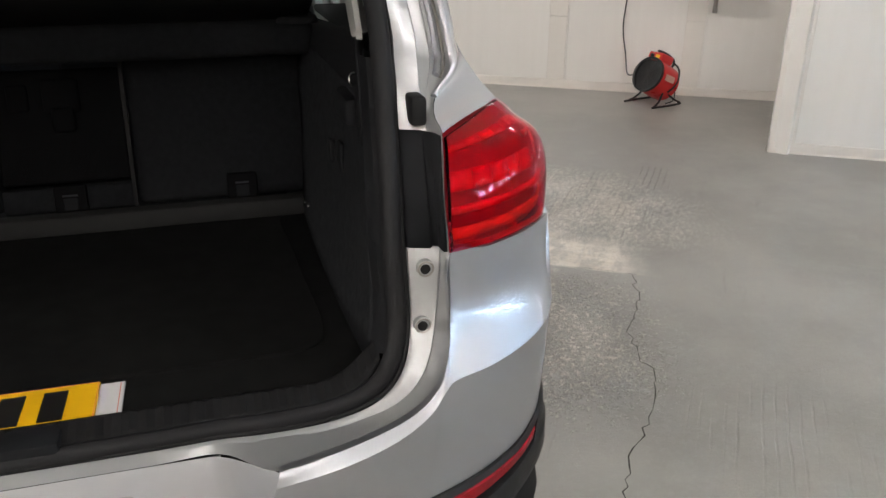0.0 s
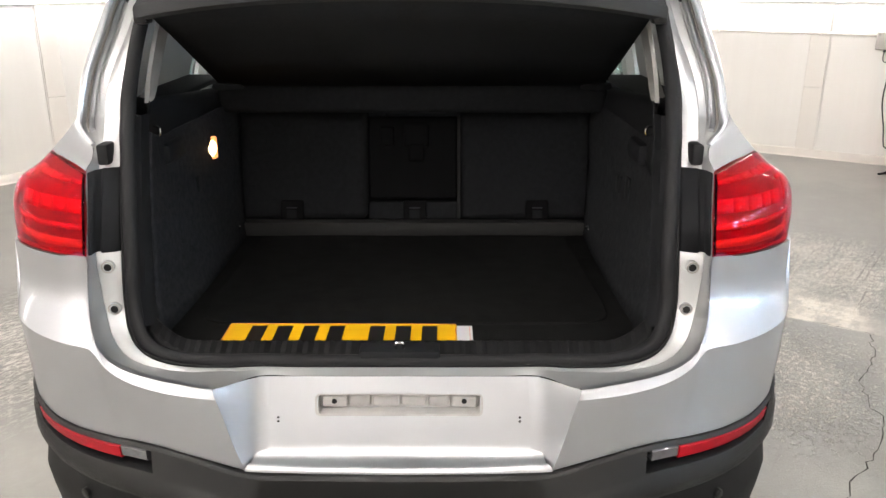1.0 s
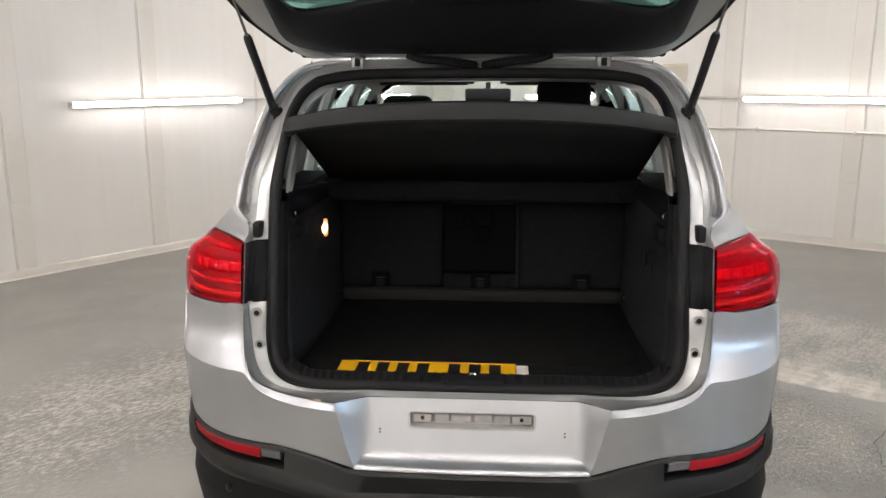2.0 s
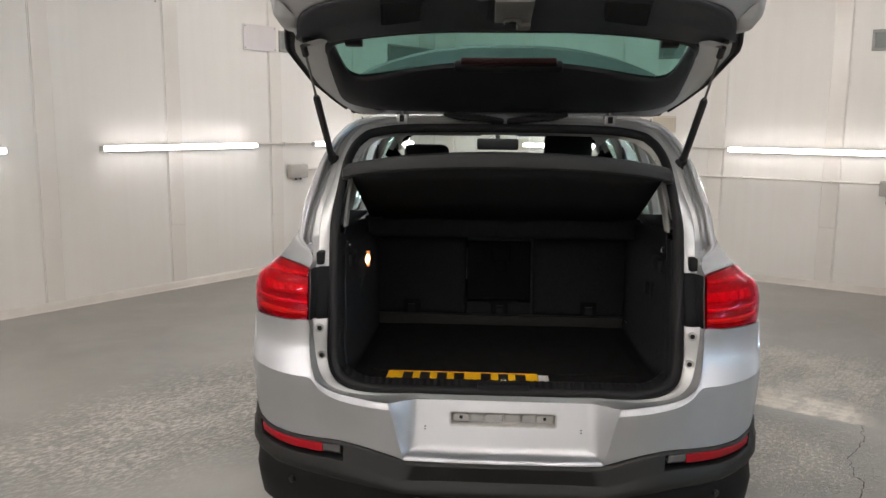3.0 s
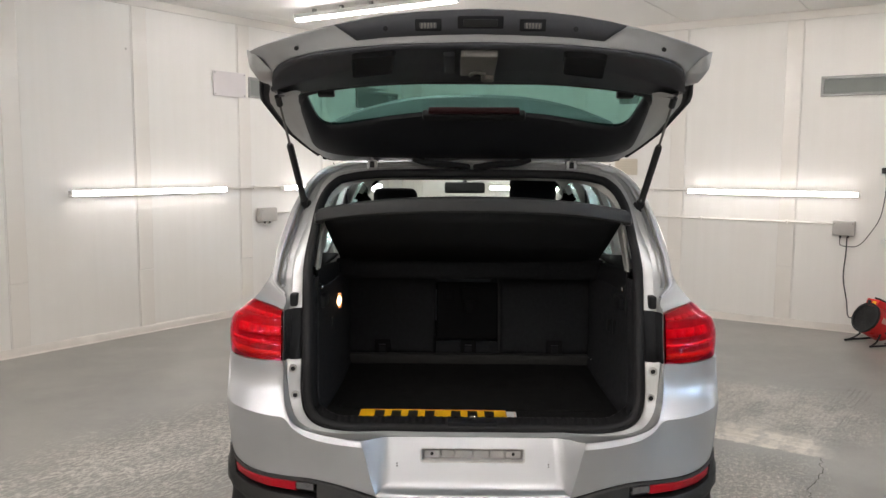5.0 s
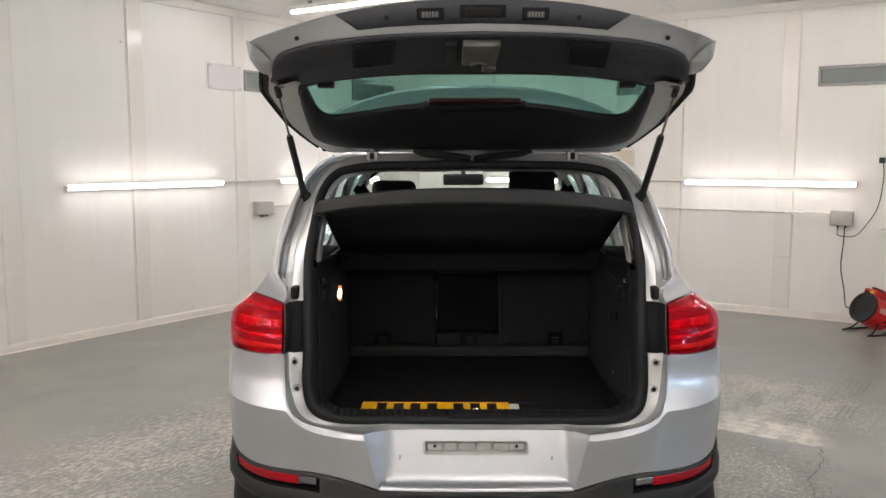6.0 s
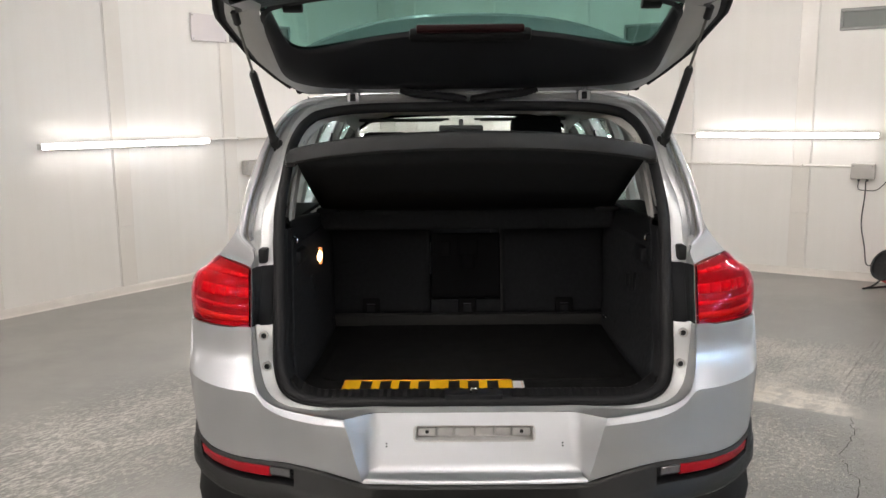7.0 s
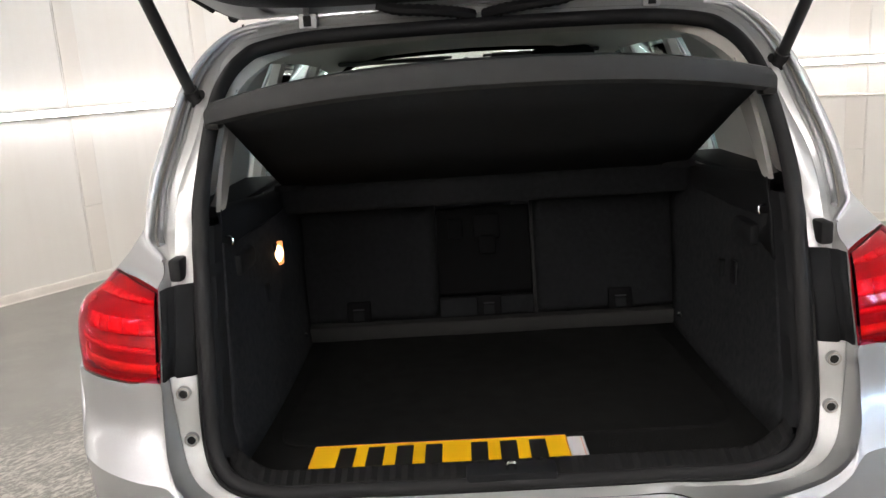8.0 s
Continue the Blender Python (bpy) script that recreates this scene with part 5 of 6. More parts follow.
for s in (1, -1):
    f = (lambda p: p) if s > 0 else mir
    rear = [LIP[i] for i in side if LIP[i].z <= 1.20]
    rear = [Vector((.535, .225, .755))] + rear
    rear = sample(rear, 14)
    m1 = sample([(.525, .45, .755), (.540, .45, .84), (.555, .46, .96), (.566, .48, 1.08), (.570, .50, 1.155), (.572, .50, 1.165)], 14)
    m2 = sample([(.522, .70, .755), (.538, .72, .84), (.546, .74, .96), (.553, .78, 1.06), (.560, .80, 1.15), (.562, .80, 1.165)], 14)
    m3 = sample([(.526, .98, .755), (.533, 1.0, .84), (.540, 1.03, .96), (.545, 1.08, 1.08), (.555, 1.10, 1.15), (.558, 1.10, 1.165)], 14)
    cols = [sample([rear[k], m1[k], m2[k], m3[k]], 16) for k in range(14)]
    solid(part("side_lining", surf([[f(p) for p in c] for c in cols]), CARPET, car, "dark carpeted side lining"), .004, 1 if s > 0 else -1)
    ur = sample([LIP[i] for i in range(NST) if 1.10 <= LIP[i].z <= 1.262 and LIP[i].x > .4], 8)
    u2 = sample([(.572, .50, 1.12), (.580, .50, 1.20), (.590, .50, 1.240), (.605, .50, 1.250)], 8)
    u3 = sample([(.562, .78, 1.12), (.566, .80, 1.17), (.580, .80, 1.215), (.600, .80, 1.225)], 8)
    u4 = sample([(.557, 1.10, 1.12), (.560, 1.12, 1.15), (.575, 1.12, 1.195), (.600, 1.12, 1.20)], 8)
    uc = [sample([ur[k], u2[k], u3[k], u4[k]], 14) for k in range(8)]
    solid(part("upper_lining", surf([[f(p) for p in c] for c in uc]), TRIM_D, car, "black plastic upper side lining"), .003, 1 if s > 0 else -1)
    # ledge that carries the cover, pillar trims
    led = part("cover_ledge", mirrored(boxed((.602, .46, 1.215), (.72, 1.16, 1.232), .006), s), TRIM_D, car, "black plastic ledge along the window")
    part("ledge_block", mirrored(boxed((.548, .44, 1.100), (.585, .56, 1.150), .012), s), TRIM_D, led)
    part("bag_hook", mirrored(tubed(sample([(.566, .40, 1.200), (.554, .40, 1.198), (.552, .398, 1.186), (.556, .398, 1.180)], 12), .0028, 6), s), CHROME, led, "small chrome bag hook")
    part("tie_eye", mirrored(tubed([(.526 + .006 * math.cos(a), .895, .808 + .006 * math.sin(a)) for a in [2 * math.pi * k / 10 for k in range(11)]], .0022, 5), s), CHROME, car, "chrome tie-down eye")
    blade = [LIP[i] for i in range(NST) if 1.255 <= LIP[i].z <= 1.50 and LIP[i].x > .40]
    nb = len(blade)
    part("rear_pillar_trim", surf([[f(p + Vector((.010, -.006, 0))) for p in blade], [f(p + Vector((.002, -.001, 0))) for p in blade],
                                   [f(p + Vector((-.004 + .012 * k / nb, .012 + .10 * (k / nb) ** .7, .004))) for k, p in enumerate(blade)],
                                   [f(p + Vector((.03, .02 + .14 * (k / nb) ** .7, .010))) for k, p in enumerate(blade)]]), BLADE, car, "grey pillar trim")
    part("side_catch", mirrored(boxed((.545, .62, .985), (.562, .65, 1.03), .004, seg=1), s), TRIM_D, car)

# boot lamp and its red switch on the left lining
lamp_box = part("boot_lamp", boxed((-.566, .755, 1.045), (-.546, .800, 1.105), .006, pose(0, 0, 0)), TRIM_D, car, "lit boot lamp in the side lining")
bm = bmesh.new()
bmesh.ops.create_uvsphere(bm, u_segments=14, v_segments=10, radius=1, matrix=Matrix.Translation((-.548, .768, 1.074)) @ pose(0, 0, 0, 0, 12, 0) @ Matrix.Diagonal((.015, .014, .024, 1)))
part("lamp_lens", bm, BULB, lamp_box, "warm glowing lens")
part("lamp_rim", boxed((-.556, .770, 1.044), (-.538, .797, 1.104), .004), BULB_S, lamp_box, "amber lamp rim")
part("red_button", boxed((-.572, .510, 1.040), (-.562, .532, 1.062), .003), mat("faded_red", (0.16, 0.07, 0.07), .5), lamp_box, "faded red button")
part("seat_release", boxed((-.572, .480, 1.000), (-.562, .500, 1.045), .003), TRIM_D, lamp_box)
part("accessory_socket", mirrored(boxed((.553, .54, .985), (.563, .58, 1.045), .006), 1), TRIM_D, car)

# seat backs


def lean(x0, x1, z0, z1, th=.09, bev=.025, off=0.0):
    m = Matrix.Translation((0, 1.045 + off, .80)) @ pose(0, 0, 0, -13, 0, 0)
    return boxed((x0, 0, z0 - .80), (x1, th, z1 - .80), bev, m, 3)


part("seat_back", lean(-.60, -.150, .79, 1.24), SEAT, car, "dark cloth rear seat back")
part("seat_back", lean(.144, .60, .79, 1.24), SEAT, car, "dark cloth rear seat back")
mid_back = part("middle_seat_back", lean(-.146, .136, .79, .846, bev=.006), SEAT, car)
part("middle_hatch", lean(-.146, .136, .850, 1.112, .06, .008, .018), HATCH, car, "black plastic through-loading hatch")
hatch_m = Matrix.Translation((0, 1.060, .80)) @ pose(0, 0, 0, -13, 0, 0)
part("hatch_catch", boxed((-.035, -.012, .215), (.045, .01, .29), .008, hatch_m), HATCH, mid_back)
part("hatch_catch_lower", boxed((-.018, -.020, .17), (.03, .004, .225), .006, hatch_m), HATCH, mid_back)
part("hatch_catch_side", boxed((-.11, -.006, .22), (-.065, .01, .28), .006, hatch_m), HATCH, mid_back)
part("seat_split", lean(.1355, .1445, .79, 1.20, .02, 0, -.004), GAP_SHADE, mid_back)
for x in (-.388, 0, .388):
    m = Matrix.Translation((x, 1.036, .822)) @ pose(0, 0, 0, -13, 0, 0)
    an = part("child_seat_anchor", boxed((-.036, -.006, -.036), (.036, .01, .032), .006, m), HATCH, car)
    part("anchor_bar", tubed([m @ Vector(p) for p in ((-.016, -.010, 0.008), (.016, -.010, 0.008))], .0025, 6), TRIM, an)
    part("anchor_plate", boxed((-.016, -.009, -.026), (.016, -.0055, .002), .002, m, 1), TRIM_D, an)

# luggage cover: cassette, raised flap and its stiff rear edge
part("cover_cassette", boxed((-.572, .945, 1.142), (.572, 1.06, 1.222), .022, None, 3), SEAT, car, "black luggage cover cassette")
EDGE_X = [i / 12 for i in range(-12, 13)]


def cover_row(y, z, w, arch, bow=.13):
    return [Vector((w * u, y - bow * (1 - u * u), z + arch * (1 - abs(u) ** 2.4))) for u in EDGE_X]


cover = part("luggage_cover", surf([cover_row(.385, 1.452, .545, .043), cover_row(.55, 1.398, .556, .026, .09), cover_row(.75, 1.318, .560, .012, .04), cover_row(.95, 1.228, .555, 0, 0)]), COVER, car, "black luggage cover flap, raised")
solid(cover, .006)
part("cover_edge", surf([cover_row(.392, 1.434, .558, .044), cover_row(.380, 1.430, .566, .045), cover_row(.368, 1.437, .570, .046), cover_row(.364, 1.462, .567, .048), cover_row(.371, 1.477, .558, .050), cover_row(.388, 1.482, .546, .050), cover_row(.42, 1.472, .536, .046)]), COVER_EDGE, cover, "stiff grey rear edge of the cover")
for s in (1, -1):
    part("cover_end", mirrored(boxed((.540, .365, 1.424), (.573, .41, 1.466), .010), s), CLAD, cover)
    hinge_pad = bmesh.new()
    lathe(hinge_pad, [(0, .010), (.022, .009), (.034, .004), (.037, -.010)], 24, Matrix.Translation((.535 * s, .945, 1.226)) @ Matrix.Diagonal((1.25, 1, 1, 1)))
    part("cover_hinge", weld(hinge_pad), TRIM_D, cover)

# cabin seen over the cover
bm = bmesh.new()
for f in ((lambda p: p), mir):
    hl = []
    for r, y in zip(stations, ally):
        if y <= 2.45:
            hl.append([f(Vector((p.x * .965, p.y + (.05 if y < .7 else 0), p.z - .035))) for p in r[14:]])
    grid(bm, hl)
part("headliner", weld(bm, .0008), LINER, car, "pale cloth headliner")


for s in (1, -1):
    side_rows = [[Vector((s * p.x * (.93 if i else .90), p.y + (0 if i else .10), p.z - .004)) for p in r[7:16]] for i, r in enumerate(stations[:6])]
    part("rear_pillar_lining", surf(side_rows), PILLAR, car, "grey plastic lining of the rear pillar")
    visor = part("sun_visor", mirrored(boxed((.10, 2.27, 1.548), (.56, 2.43, 1.566), .008), s), VISOR, car, "dark grey sun visor")
    part("visor_pivot", mirrored(tubed([(.07, 2.42, 1.560), (.12, 2.42, 1.560)], .006, 8), s), HBLACK, visor)


def cabin_seat(x, y, top):
    st = part("front_seat", boxed((x - .24, y - .06, .55), (x + .24, y + .06, top - .22), .05, pose(0, 0, 0), 3), SEAT, car, "dark cloth front seat")
    part("head_rest", boxed((x - .135, y - .07, top - .17), (x + .135, y + .03, top), .045, None, 4), SEAT, st)
    for dx in (-.06, .06):
        part("head_rest_post", tubed([(x + dx, y - .01, top - .25), (x + dx, y - .01, top - .15)], .007, 6), CHROME, st)
    part("seat_base", boxed((x - .25, y, .42), (x + .25, y + .50, .60), .05, None, 3), SEAT, st)


cabin_seat(.39, 2.20, 1.575)
cabin_seat(-.43, 2.45, 1.492)
im = part("rear_view_mirror", boxed((-.132, 2.715, 1.455), (.132, 2.745, 1.527), .014, None, 3), HBLACK, car, "black interior mirror")
part("mirror_stem", tubed([(0, 2.745, 1.50), (0, 2.76, 1.56)], .014, 8), HBLACK, im)
part("dashboard", boxed((-.74, 2.78, .80), (.74, 3.12, 1.06), .06, None, 3), TRIM, car)
part("cabin_floor", boxed((-.80, 1.15, .30), (.80, 3.2, .36)), CARPET_F, car)
part("rear_bench", boxed((-.62, 1.15, .40), (.62, 1.65, .62), .05, None, 3), SEAT, car)
for s in (1, -1):
    part("door_lining", mirrored(boxed((.80, 1.16, .42), (.835, 3.0, 1.10), .02), s), TRIM, car)
    part("quarter_lining", mirrored(boxed((.72, .50, .76), (.80, 1.16, 1.165), .02), s), TRIM_D, car)
    part("middle_pillar_trim", mirrored(tubed([(.765, 2.05, 1.08), (.70, 2.05, 1.40), (.60, 2.05, 1.62)], [.035, .032, .03], 8), s), PILLAR, car)
    part("rear_door_pillar_trim", mirrored(tubed([(.765, 1.39, 1.10), (.71, 1.39, 1.37), (.62, 1.39, 1.60)], [.035, .035, .03], 8), s), PILLAR, car)
    part("front_pillar_trim", mirrored(tubed([(.70, 2.98, 1.16), (.66, 2.72, 1.38), (.60, 2.45, 1.56)], .03, 8), s), PILLAR, car)
    part("seat_belt", mirrored(surf([[Vector((.68, 2.02, 1.50)), Vector((.70, 2.02, 1.05))], [Vector((.66, 1.98, 1.50)), Vector((.68, 1.98, 1.05))]]), s), TRIM_D, car)

# ---------------------------------------------------------------- tailgate, built shut and swung up about its hinge line
HINGE = Vector((0, .66, 1.65))
gate_m = Matrix.Translation(HINGE) @ pose(0, 0, 0, -77, 0, 0)
LEVELS = [  # z, half width, edge y, centre y of the outer skin, edge y and centre y of the inner face
    (1.650, .565, .652, .652, .664, .664),
    (1.634, .600, .628, .634, .655, .655),
    (1.588, .645, .578, .598, .618, .630),
    (1.485, .690, .500, .492, .540, .520),
    (1.360, .720, .400, .375, .428, .402),
    (1.290, .722, .362, .310, .385, .335),
    (1.240, .712, .332, .258, .356, .300),
    (1.175, .692, .272, .203, .335, .270),
    (1.126, .680, .240, .165, .325, .252),
    (1.050, .674, .215, .115, .312, .225),
    (.965, .668, .190, .078, .298, .190),
    (.900, .660, .138, .055, .215, .168),
    (.850, .642, .112, .047, .195, .150),
    (.808, .590, .086, .043, .175, .136),
    (.782, .520, .062, .043, .150, .128),
]


def gate_row(lv, k0, k1, frac=1.0, n=25, off=0.0):
    z, w, ye, yc = lv[0], lv[1] * frac, lv[k0], lv[k1]
    out = []
    for i in range(n):
        u = -1 + 2 * i / (n - 1)
        u = math.copysign(abs(u) ** .8, u)
        out.append(Vector((w * u, yc + (ye - yc) * abs(u * frac) ** 2.5 + off, z)) - HINGE)
    return out


dl = []
for a, b_ in zip(LEVELS, LEVELS[1:]):
    for i in range(3):
        dl.append(tuple(x + (y - x) * i / 3 for x, y in zip(a, b_)))
dl.append(LEVELS[-1])
upper_levels = [l for l in dl if l[0] >= .964]
outer_rows = [gate_row(l, 2, 3) for l in upper_levels]
LOW_O = [(0, .043, .774), (.15, .049, .7745), (.30, .066, .777), (.44, .096, .786), (.54, .124, .803), (.612, .148, .835), (.656, .168, .888), (.668, .190, .962)]
LOW_I = [(0, .130, .790), (.15, .133, .790), (.29, .140, .793), (.42, .156, .806), (.50, .172, .824), (.562, .196, .872), (.598, .228, .915), (.612, .270, .962)]


def full(curve, n):
    half = sample(curve, n)
    return [mir(p) - HINGE for p in half[::-1][:-1]] + [p - HINGE for p in half]


LO, LI = full(LOW_O, 13), full(LOW_I, 13)
last = outer_rows[-1]
for k in range(1, 7):
    f = k / 6
    outer_rows.append([a_.lerp(b_, f) for a_, b_ in zip(last, LO)])


def in_glass(z, x):
    zt, zb = 1.53, 1.19
    if not zb < z < zt:
        return False
    return abs(x) < .62


def glass_skip(rows_):
    def skip(i, j):
        p = (rows_[i][j] + rows_[i][j + 1] + rows_[i + 1][j] + rows_[i + 1][j + 1]) / 4 + HINGE
        return in_glass(p.z, p.x)
    return skip


split = sum(1 for l in upper_levels if l[0] > 1.215)
gate = part("tailgate", surf(outer_rows[split - 1:]), SILVER, car, "raised silver tailgate with a black inner lining", sharp=50)
k60 = sum(1 for l in upper_levels if l[0] > 1.60)
top_rows = outer_rows[k60:split]
part("gate_top", surf(outer_rows[:k60 + 1]), SILVER, gate)
part("window_border", surf(top_rows, glass_skip(top_rows)), RUBBER, gate, "black edge of the rear window")
gate.matrix_world = gate_m

# painted inner frame between the outer edge and the lining
edge_o = [r[-1] for r in outer_rows[:len(upper_levels)]]
frame_rows = []
for f, dy in ((0, 0), (.02, .015), (.20, .50), (.50, .66), (.58, 1.08), (1, 1.0)):
    rr = []
    for l, o in zip(upper_levels, edge_o):
        tx = l[1] - .122 * f if f > .02 else l[1]
        yi = l[4] - .012 * f
        rr.append(Vector((tx, l[2] + (yi - l[2]) * dy, l[0])) - HINGE)
    frame_rows.append(rr)
kf = sum(1 for l in upper_levels if l[0] > 1.17)
for s in (1, -1):
    f = (lambda p: p) if s > 0 else mir
    part("inner_frame", surf([[f(p) for p in r[kf - 1:]] for r in frame_rows]), SILVER_IN, gate, sharp=50)
    part("inner_window_frame", surf([[f(p) for p in r[:kf]] for r in frame_rows[2:]]), SILVER_IN, gate, sharp=50)
    part("glass_edge", surf([[f(p) for p in r[:kf]] for r in frame_rows[:3]]), RUBBER, gate, "black glass edge", sharp=50)
    part("edge_seal", tubed([f(p) for p in frame_rows[0][3:kf + 1]], .008, 8), RUBBER, gate)

# linings: window surround and lower panel

def fine_levels(levels, n):
    out = []
    for a, b_ in zip(levels, levels[1:]):
        for i in range(n):
            out.append(tuple(x + (y - x) * i / n for x, y in zip(a, b_)))
    out.append(levels[-1])
    return out


def inner_y(z, x, off=0.0):
    for a, b_ in zip(dl, dl[1:]):
        if b_[0] <= z <= a[0]:
            f = (a[0] - z) / (a[0] - b_[0])
            w, ye, yc = (a[i] + (b_[i] - a[i]) * f for i in (1, 4, 5))
            return yc + (ye - yc) * abs(x / w) ** 2.5 + off
    return dl[-1][5] + off


def on_gate(x, z, off=0.006):
    """A frame on the lining: x across, z along the gate, y off the lining into the car."""
    y = inner_y(z, x, off)
    dy = inner_y(z + .02, x) - inner_y(z - .02, x)
    return Matrix.Translation(Vector((x, y, z)) - HINGE) @ pose(0, 0, 0, -math.degrees(math.atan2(dy, .04)), 0, 0)



# window surround from the glass opening out to the frame
def ring_point(a, k):
    """k = 0 on the glass opening, 1 on the outer edge of the surround."""
    ca, sa = math.cos(a), math.sin(a)
    ex = math.copysign(abs(ca) ** .34, ca)
    ez = math.copysign(abs(sa) ** .34, sa)
    top_z = 1.392 + .082 * min(1.0, abs(ex)) ** 2.2 if ez > 0 else 1.198
    zg = 1.312 + (abs(ez)) * (top_z - 1.312)
    xg = ex * (.570 - .025 * max(0, ez) - .045 * max(0, -ez - .5))
    zo = 1.40 + ez * (.205 if ez > 0 else .185)
    w_ = next((a_[1] + (b_[1] - a_[1]) * (a_[0] - zo) / (a_[0] - b_[0]) for a_, b_ in zip(dl, dl[1:]) if b_[0] <= zo <= a_[0]), .6)
    xo = ex * min(.606, w_ * .93)
    x, z = xg + (xo - xg) * k, zg + (zo - zg) * k
    return Vector((x, inner_y(z, x, -.004 + .016 * math.sin(math.pi * k)), z)) - HINGE


NA = 96
rings_ = [[ring_point(2 * math.pi * (i + .5) / NA, k) for i in range(NA)] for k in (0, .08, .25, .5, .75, .93, 1)]
rings_.insert(0, [p + Vector((0, -.016, 0)) for p in rings_[0]])
part("window_surround", surf(rings_, closed=True), SURROUND, gate, "black border round the rear window")
panel_rows = [gate_row((l[0], l[1], l[4], l[5]), 2, 3, .925, 25, .006) for l in dl if .964 <= l[0] <= 1.208]
base_row = panel_rows[-1]
inner_edge = [p + Vector((0, .004, 0)) for p in LI]
for k in range(1, 6):
    panel_rows.append([a_.lerp(b_, k / 5) for a_, b_ in zip(base_row, inner_edge)])
solid(part("lower_lining", surf(panel_rows), TRIM, gate, "charcoal plastic lower lining", sharp=60), .010, 0)


def lining_point(x, z, off):
    """A point off the lower lining, given across and along the shut gate."""
    if z >= .965:
        return Vector((x, inner_y(z, x, .006 + off), z)) - HINGE
    a_ = Vector((x, inner_y(.965, x, .006), .965))
    b_ = min((p + HINGE for p in LI), key=lambda p: abs(p.x - x)) + Vector((0, .004, 0))
    f_ = (.965 - z) / (.965 - b_.z)
    return Vector((x, a_.y + (b_.y - a_.y) * f_ + off, z)) - HINGE


def lining_ring(cx, cz, hw, hh, r, off):
    out = []
    for sx, sz, a0 in ((1, 1, 0), (-1, 1, 90), (-1, -1, 180), (1, -1, 270)):
        for k in range(4):
            a = radians(a0 + 30 * k)
            z_ = cz + sz * (hh - r) + r * math.sin(a)
            out.append(lining_point(cx + sx * (hw - r) + r * math.cos(a) + math.copysign(.13, cx) * (z_ - cz), z_, off))
    return out


for s in (1, -1):
    bm = bmesh.new()
    o, q, t_ = (lining_ring(.305 * s, .915, hw, hh, r_, off_) for hw, hh, r_, off_ in ((.062, .098, .018, .004), (.059, .095, .016, .019), (.053, .088, .012, .0135)))
    grid(bm, [o, q, t_], closed=True)
    bm.faces.new([bm.verts.new(p) for p in t_])
    part("grip_pocket", weld(bm), TRIM_D, gate, "recessed grip", sharp=30)
    m = on_gate(.495 * s, 1.235)
    part("rubber_buffer", boxed((-.028, -.004, -.014), (.028, .018, .014), .005, m), RUBBER, gate)

m = on_gate(0, .955, .012)
latch = part("tailgate_latch", boxed((-.052, .0, -.135), (.052, .022, .095), .006, m), LATCH, gate, "grey steel tailgate latch")
part("latch_slot", boxed((-.011, .018, .045), (.011, .0235, .0965), .004, m), GAP_SHADE, latch)
part("latch_claw", tubed(sample([m @ Vector(p) for p in ((-.020, .023, .085), (-.019, .025, .05), (0, .026, .030), (.019, .025, .05), (.020, .023, .085))], 14), .006, 6), LATCH, latch)
part("latch_tongue", boxed((.012, .0, .085), (.052, .034, .135), .006, m), LATCH, latch)
part("latch_surround", boxed((-.10, -.002, -.115), (-.068, .014, .10), .005, m), TRIM, gate)

# bottom end face: painted edge with the black handle strip
mid_e = [a_.lerp(b_, .5) + Vector((0, 0, .008)) for a_, b_ in zip(LO, LI)]
part("bottom_edge", surf([[p + Vector((0, 0, .003)) for p in LO], [a_.lerp(b_, .05) for a_, b_ in zip(LO, LI)], mid_e, [a_.lerp(b_, .90) + Vector((0, 0, -.002)) for a_, b_ in zip(LO, LI)], LI, [p + Vector((0, .004, .02)) for p in LI]]), SILVER, gate, sharp=45)


def low_point(x, f):
    """A point of the bottom face at x: f = 0 on its outer edge, 1 at the lining."""
    def at(curve):
        for p, q in zip(curve, curve[1:]):
            if p.x <= x <= q.x:
                return p.lerp(q, (x - p.x) / max(1e-6, q.x - p.x))
        return curve[0]
    return at(LO).lerp(at(LI), f)


strip_o, strip_i = [], []
for i in range(41):
    u = -1 + i / 20
    strip_o.append(low_point(u * .392, .02) + Vector((0, 0, -.004)))
    strip_i.append(low_point(u * .335, .76) + Vector((0, 0, -.004)))
ms = [a.lerp(b_, .5) + Vector((0, 0, .004)) for a, b_ in zip(strip_o, strip_i)]
strip = solid(part("handle_strip", surf([strip_o, ms, strip_i]), TRIM, gate, "black handle strip with plate lamps"), .006, 0)
def on_strip(x, f, lo_, hi_, bev):
    p, q = low_point(x, f - .1), low_point(x, f + .1)
    tilt = math.degrees(math.atan2(q.z - p.z, q.y - p.y))
    return boxed(lo_, hi_, bev, Matrix.Translation(low_point(x, f)) @ pose(0, 0, 0, tilt, 0, 0))


for s in (1, -1):
    lm = part("plate_lamp", on_strip(s * .140, .42, (-.036, -.017, -.009), (.036, .017, .002), .004), TRIM_D, gate, "number plate lamp")
    part("lamp_cover", on_strip(s * .140, .42, (-.024, -.008, -.0125), (.024, .008, -.008), .003), CLEAR, lm, "clear ribbed cover")
    for k in range(5):
        part("lamp_rib", on_strip(s * (.140 + .0085 * (k - 2)), .42, (-.0022, -.007, -.0140), (.0022, .007, -.0115), .0008), LATCH, lm)
    q = low_point(s * .505, .62)
    part("bolt_hole", tubed([q + Vector((0, 0, .004)), q + Vector((0, 0, -.003))], .0062, 10), GAP_SHADE, gate)
    q = low_point(s * .255, .45)
    part("strip_screw", tubed([q, q + Vector((0, 0, -.008))], .007, 10), TRIM_D, gate)
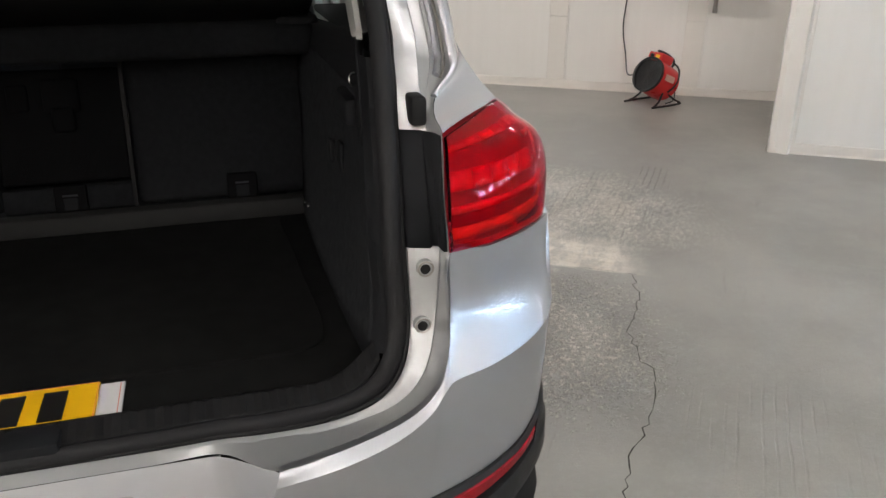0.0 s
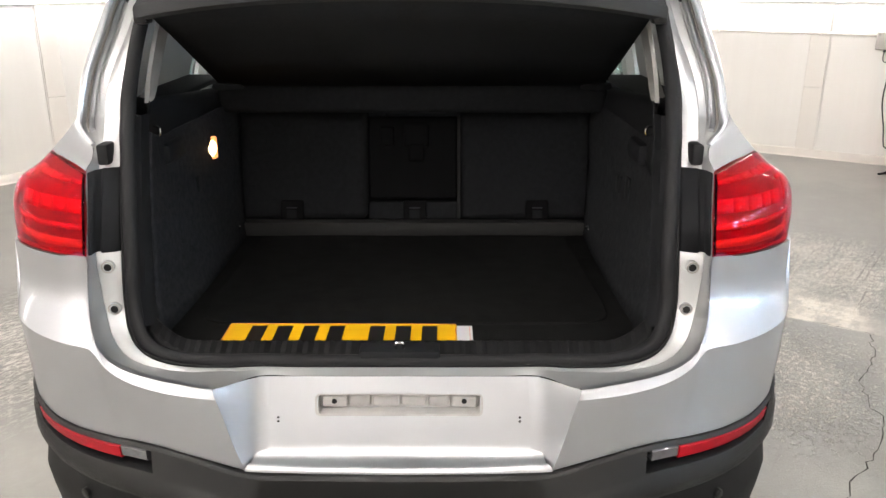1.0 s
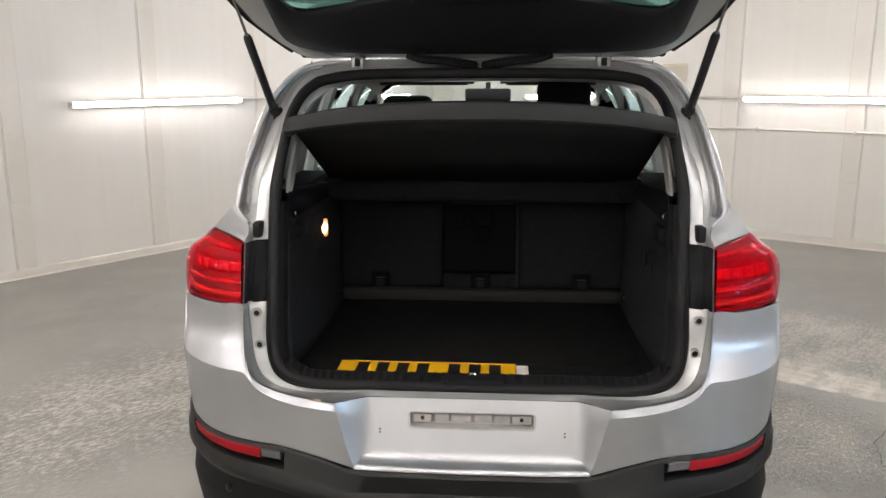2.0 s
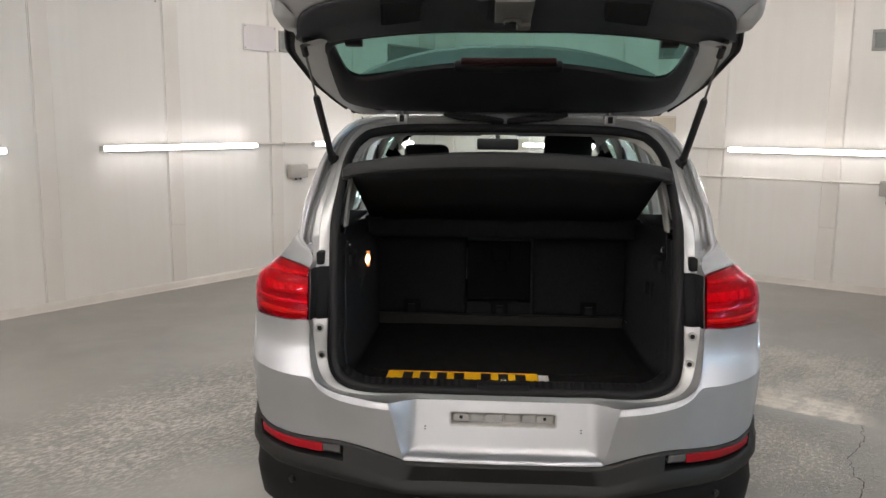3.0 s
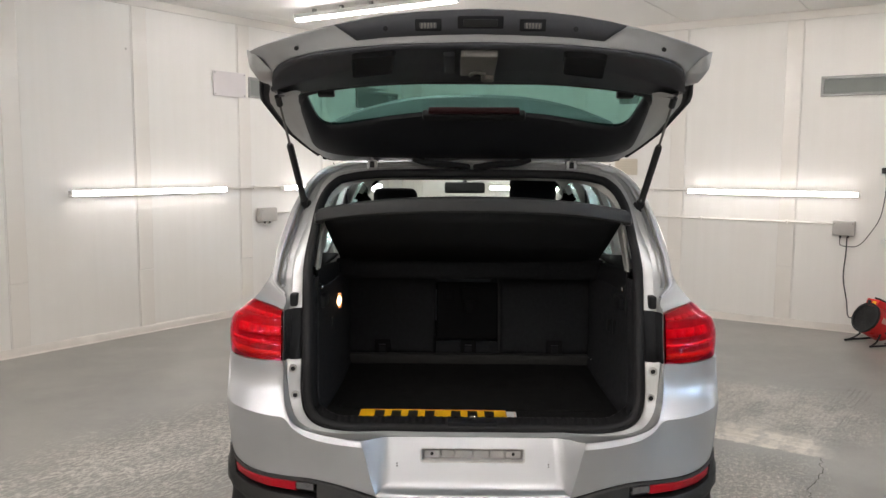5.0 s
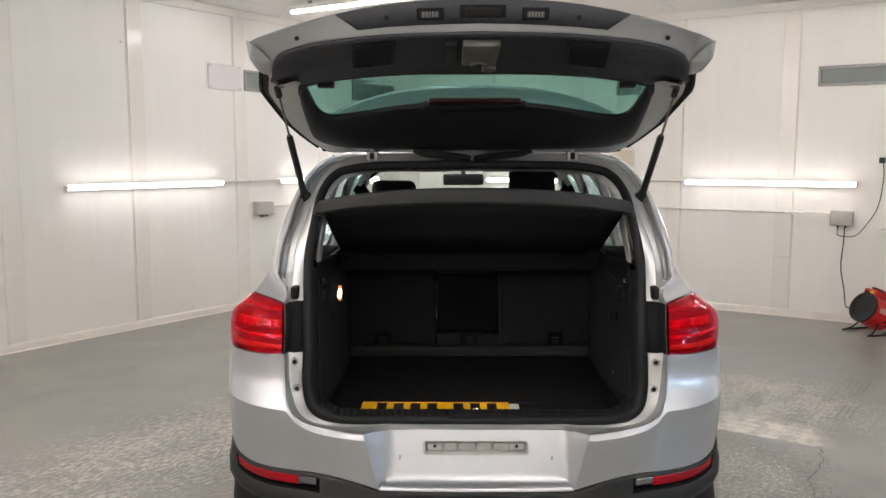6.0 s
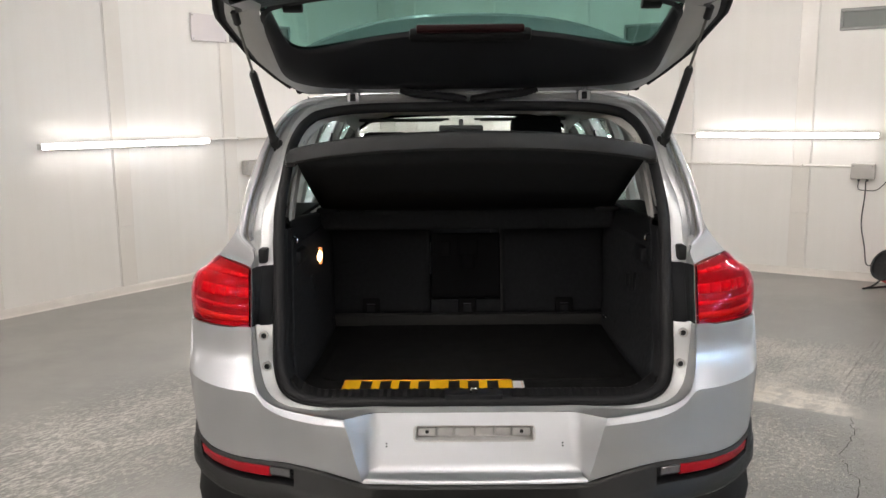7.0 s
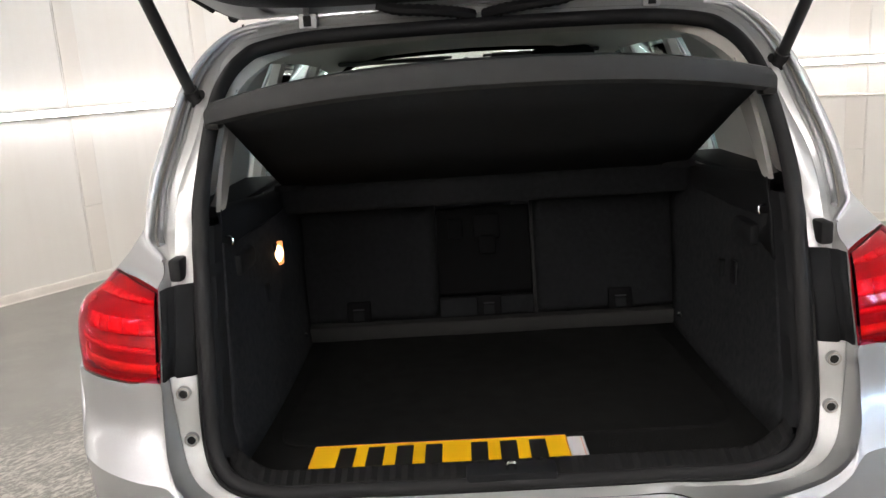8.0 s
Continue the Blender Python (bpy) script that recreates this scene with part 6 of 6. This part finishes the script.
hd = part("release_handle", on_strip(0, .40, (-.062, -.019, -.0075), (.062, .017, .002), .004), TRIM_D, gate)
part("handle_recess", on_strip(0, .40, (-.046, -.010, -.0095), (.046, .010, -.007), .003), GAP_SHADE, hd)


def corner_block(s):
    """The solid painted corner at the lower end of the gate."""
    bm_ = bmesh.new()
    pts = ((.670, .160, .912), (.662, .214, .902), (.641, .222, .900), (.644, .256, .934), (.606, .256, .942), (.594, .226, .908), (.640, .168, .880),
           (.676, .200, .990), (.668, .235, .990), (.648, .270, 1.000), (.612, .276, 1.000), (.600, .25, .98))
    vs = [bm_.verts.new(Vector((p[0] * s, p[1], p[2])) - HINGE) for p in pts]
    hull = bmesh.ops.convex_hull(bm_, input=vs)
    bmesh.ops.delete(bm_, geom=[g for g in hull["geom_interior"] if g.is_valid], context="VERTS")
    bmesh.ops.bevel(bm_, geom=bm_.edges[:], offset=.007, segments=2, affect="EDGES", profile=.6)
    return bm_


for s in (1, -1):
    part("gate_corner", corner_block(s), SILVER_IN, gate, sharp=60)

# rear window
gl = [l for l in fine_levels(dl, 2) if 1.200 <= l[0] <= 1.49]
glass_rows = [gate_row((l[0], .60, l[3] + .030, l[3]), 2, 3, 1.0, 25, .004) for l in gl]
ob = part("rear_window", surf(glass_rows), GLASS, gate, "green tinted rear window")
solid(ob, .004).visible_shadow = False

# spoiler over the window with the high brake light
sp_u = [-1 + i / 12 for i in range(25)]


def spoiler_row(y, z, w, sag, back=0.0):
    return [Vector((w * u, y + back * abs(u) ** 2.6, z - sag * abs(u) ** 2.6)) - HINGE for u in sp_u]


part("spoiler", surf([spoiler_row(.655, 1.652, .54, .01), spoiler_row(.56, 1.668, .58, .018, .02), spoiler_row(.44, 1.664, .585, .05, .095), spoiler_row(.395, 1.655, .585, .06, .12), spoiler_row(.402, 1.640, .58, .06, .118), spoiler_row(.47, 1.618, .575, .05, .07), spoiler_row(.53, 1.575, .57, .02, .02)]), SPOILER_SHADE, gate, "silver roof spoiler")
bl = part("high_brake_light", boxed((-.160, -.010, -.009), (.160, .012, .009), .005, on_gate(0, 1.368, 0)), BRAKE, gate, "dark red high brake light")
part("brake_light_cover", boxed((-.182, -.012, .0095), (.182, .016, .05), .008, on_gate(0, 1.368, 0)), RUBBER, bl)

# hinges, harness boots and gas struts
for s in (1, -1):
    hg = part("tailgate_hinge", mirrored(boxed((.372, .655, 1.640), (.408, .720, 1.652), .003), s), SILVER_IN, car)
    part("hinge_arm", mirrored(tubed(sample([(.39, .70, 1.653), (.39, .665, 1.672), (.39, .64, 1.668), (.39, .63, 1.655)], 10), .007, 6), s), SILVER_IN, hg)
    part("hinge_bracket", mirrored(boxed((.370, .636, 1.624), (.410, .650, 1.656), .004), s), SILVER_IN, hg)
    part("hinge_gap", mirrored(boxed((.381, .6335, 1.628), (.399, .6365, 1.652), .001, seg=1), s), GAP_SHADE, hg)
    part("hinge_pin", mirrored(tubed([(.366, .66, 1.652), (.414, .66, 1.652)], .008, 8), s), CHROME, hg)
    part("harness_boot", mirrored(tubed(sample([(.012, .645, 1.630), (.05, .62, 1.637), (.11, .605, 1.644), (.18, .60, 1.650), (.225, .605, 1.664)], 30), [.012 + .002 * (i % 2) for i in range(30)], 8), s), RUBBER, car)
    base = Vector((s * .636, .548, 1.470))
    top_ = Vector((s * .655, .175, 1.858))
    d = (top_ - base).normalized()
    base = base + d * .028
    st = part("gas_strut", tubed([base, base + d * .02, base + d * .295, base + d * .305], [.011, .0125, .0125, .009], 14), HBLACK, car, "black gas strut")
    part("strut_rod", tubed([base + d * .30, top_ - d * .02], .004, 8), LATCH, st, "thin steel rod")
    part("strut_end", tubed([top_ - d * .03, top_ + d * .008], .011, 10), HBLACK, st)
    part("strut_socket", tubed([base - d * .03, base + d * .022], [.013, .017], 10), HBLACK, st)
    part("strut_bracket", tubed([base + Vector((s * -.006, .004, .006)), base + Vector((s * -.002, .012, -.02)), base + Vector((s * .004, .026, -.058)), base + Vector((s * .004, .034, -.062))], [.013, .017, .010, .006], 10), HBLACK, st)
    part("strut_ball", tubed([base + Vector((s * -.020, .002, .004)), base + Vector((s * .010, .012, .0))], .010, 10), HBLACK, st)

# ---------------------------------------------------------------- loose number plates lying in the boot
plates = empty("yellow_number_plate", pose(-.398, .172, .7617, 0, 0, -0.3), "yellow number plate lying on the boot floor", "number plate", "loose number plates")
part("sheet", boxed((0, 0, 0), (.520, .111, .004), .0015, seg=1), YELLOW, plates)
for x0, x1, z0, z1 in ((.002, .518, .109, .1098), (.002, .518, .0012, .002), (.002, .0028, .002, .109), (.5172, .518, .002, .109)):
    part("border", boxed((x0, z0, .004), (x1, z1, .0045)), PLATE_RED, plates)
x = .052
for k in range(7):
    if k == 4:
        x += .033
    part("character_bar", boxed((x + .003, .016, .0041), (x + .037, .095, .0048), .001, seg=1), PLATE_INK, plates)
    x += .059
plates = empty("white_number_plate", pose(-.362, .171, .7573, 0, 0, -0.3), "white number plate under the yellow one", "number plate", "loose number plates")
part("sheet", boxed((0, 0, 0), (.520, .111, .004), .0015, seg=1), WHITE_PL, plates)
part("border", boxed((.513, .004, .004), (.5142, .107, .0045)), PLATE_RED, plates)
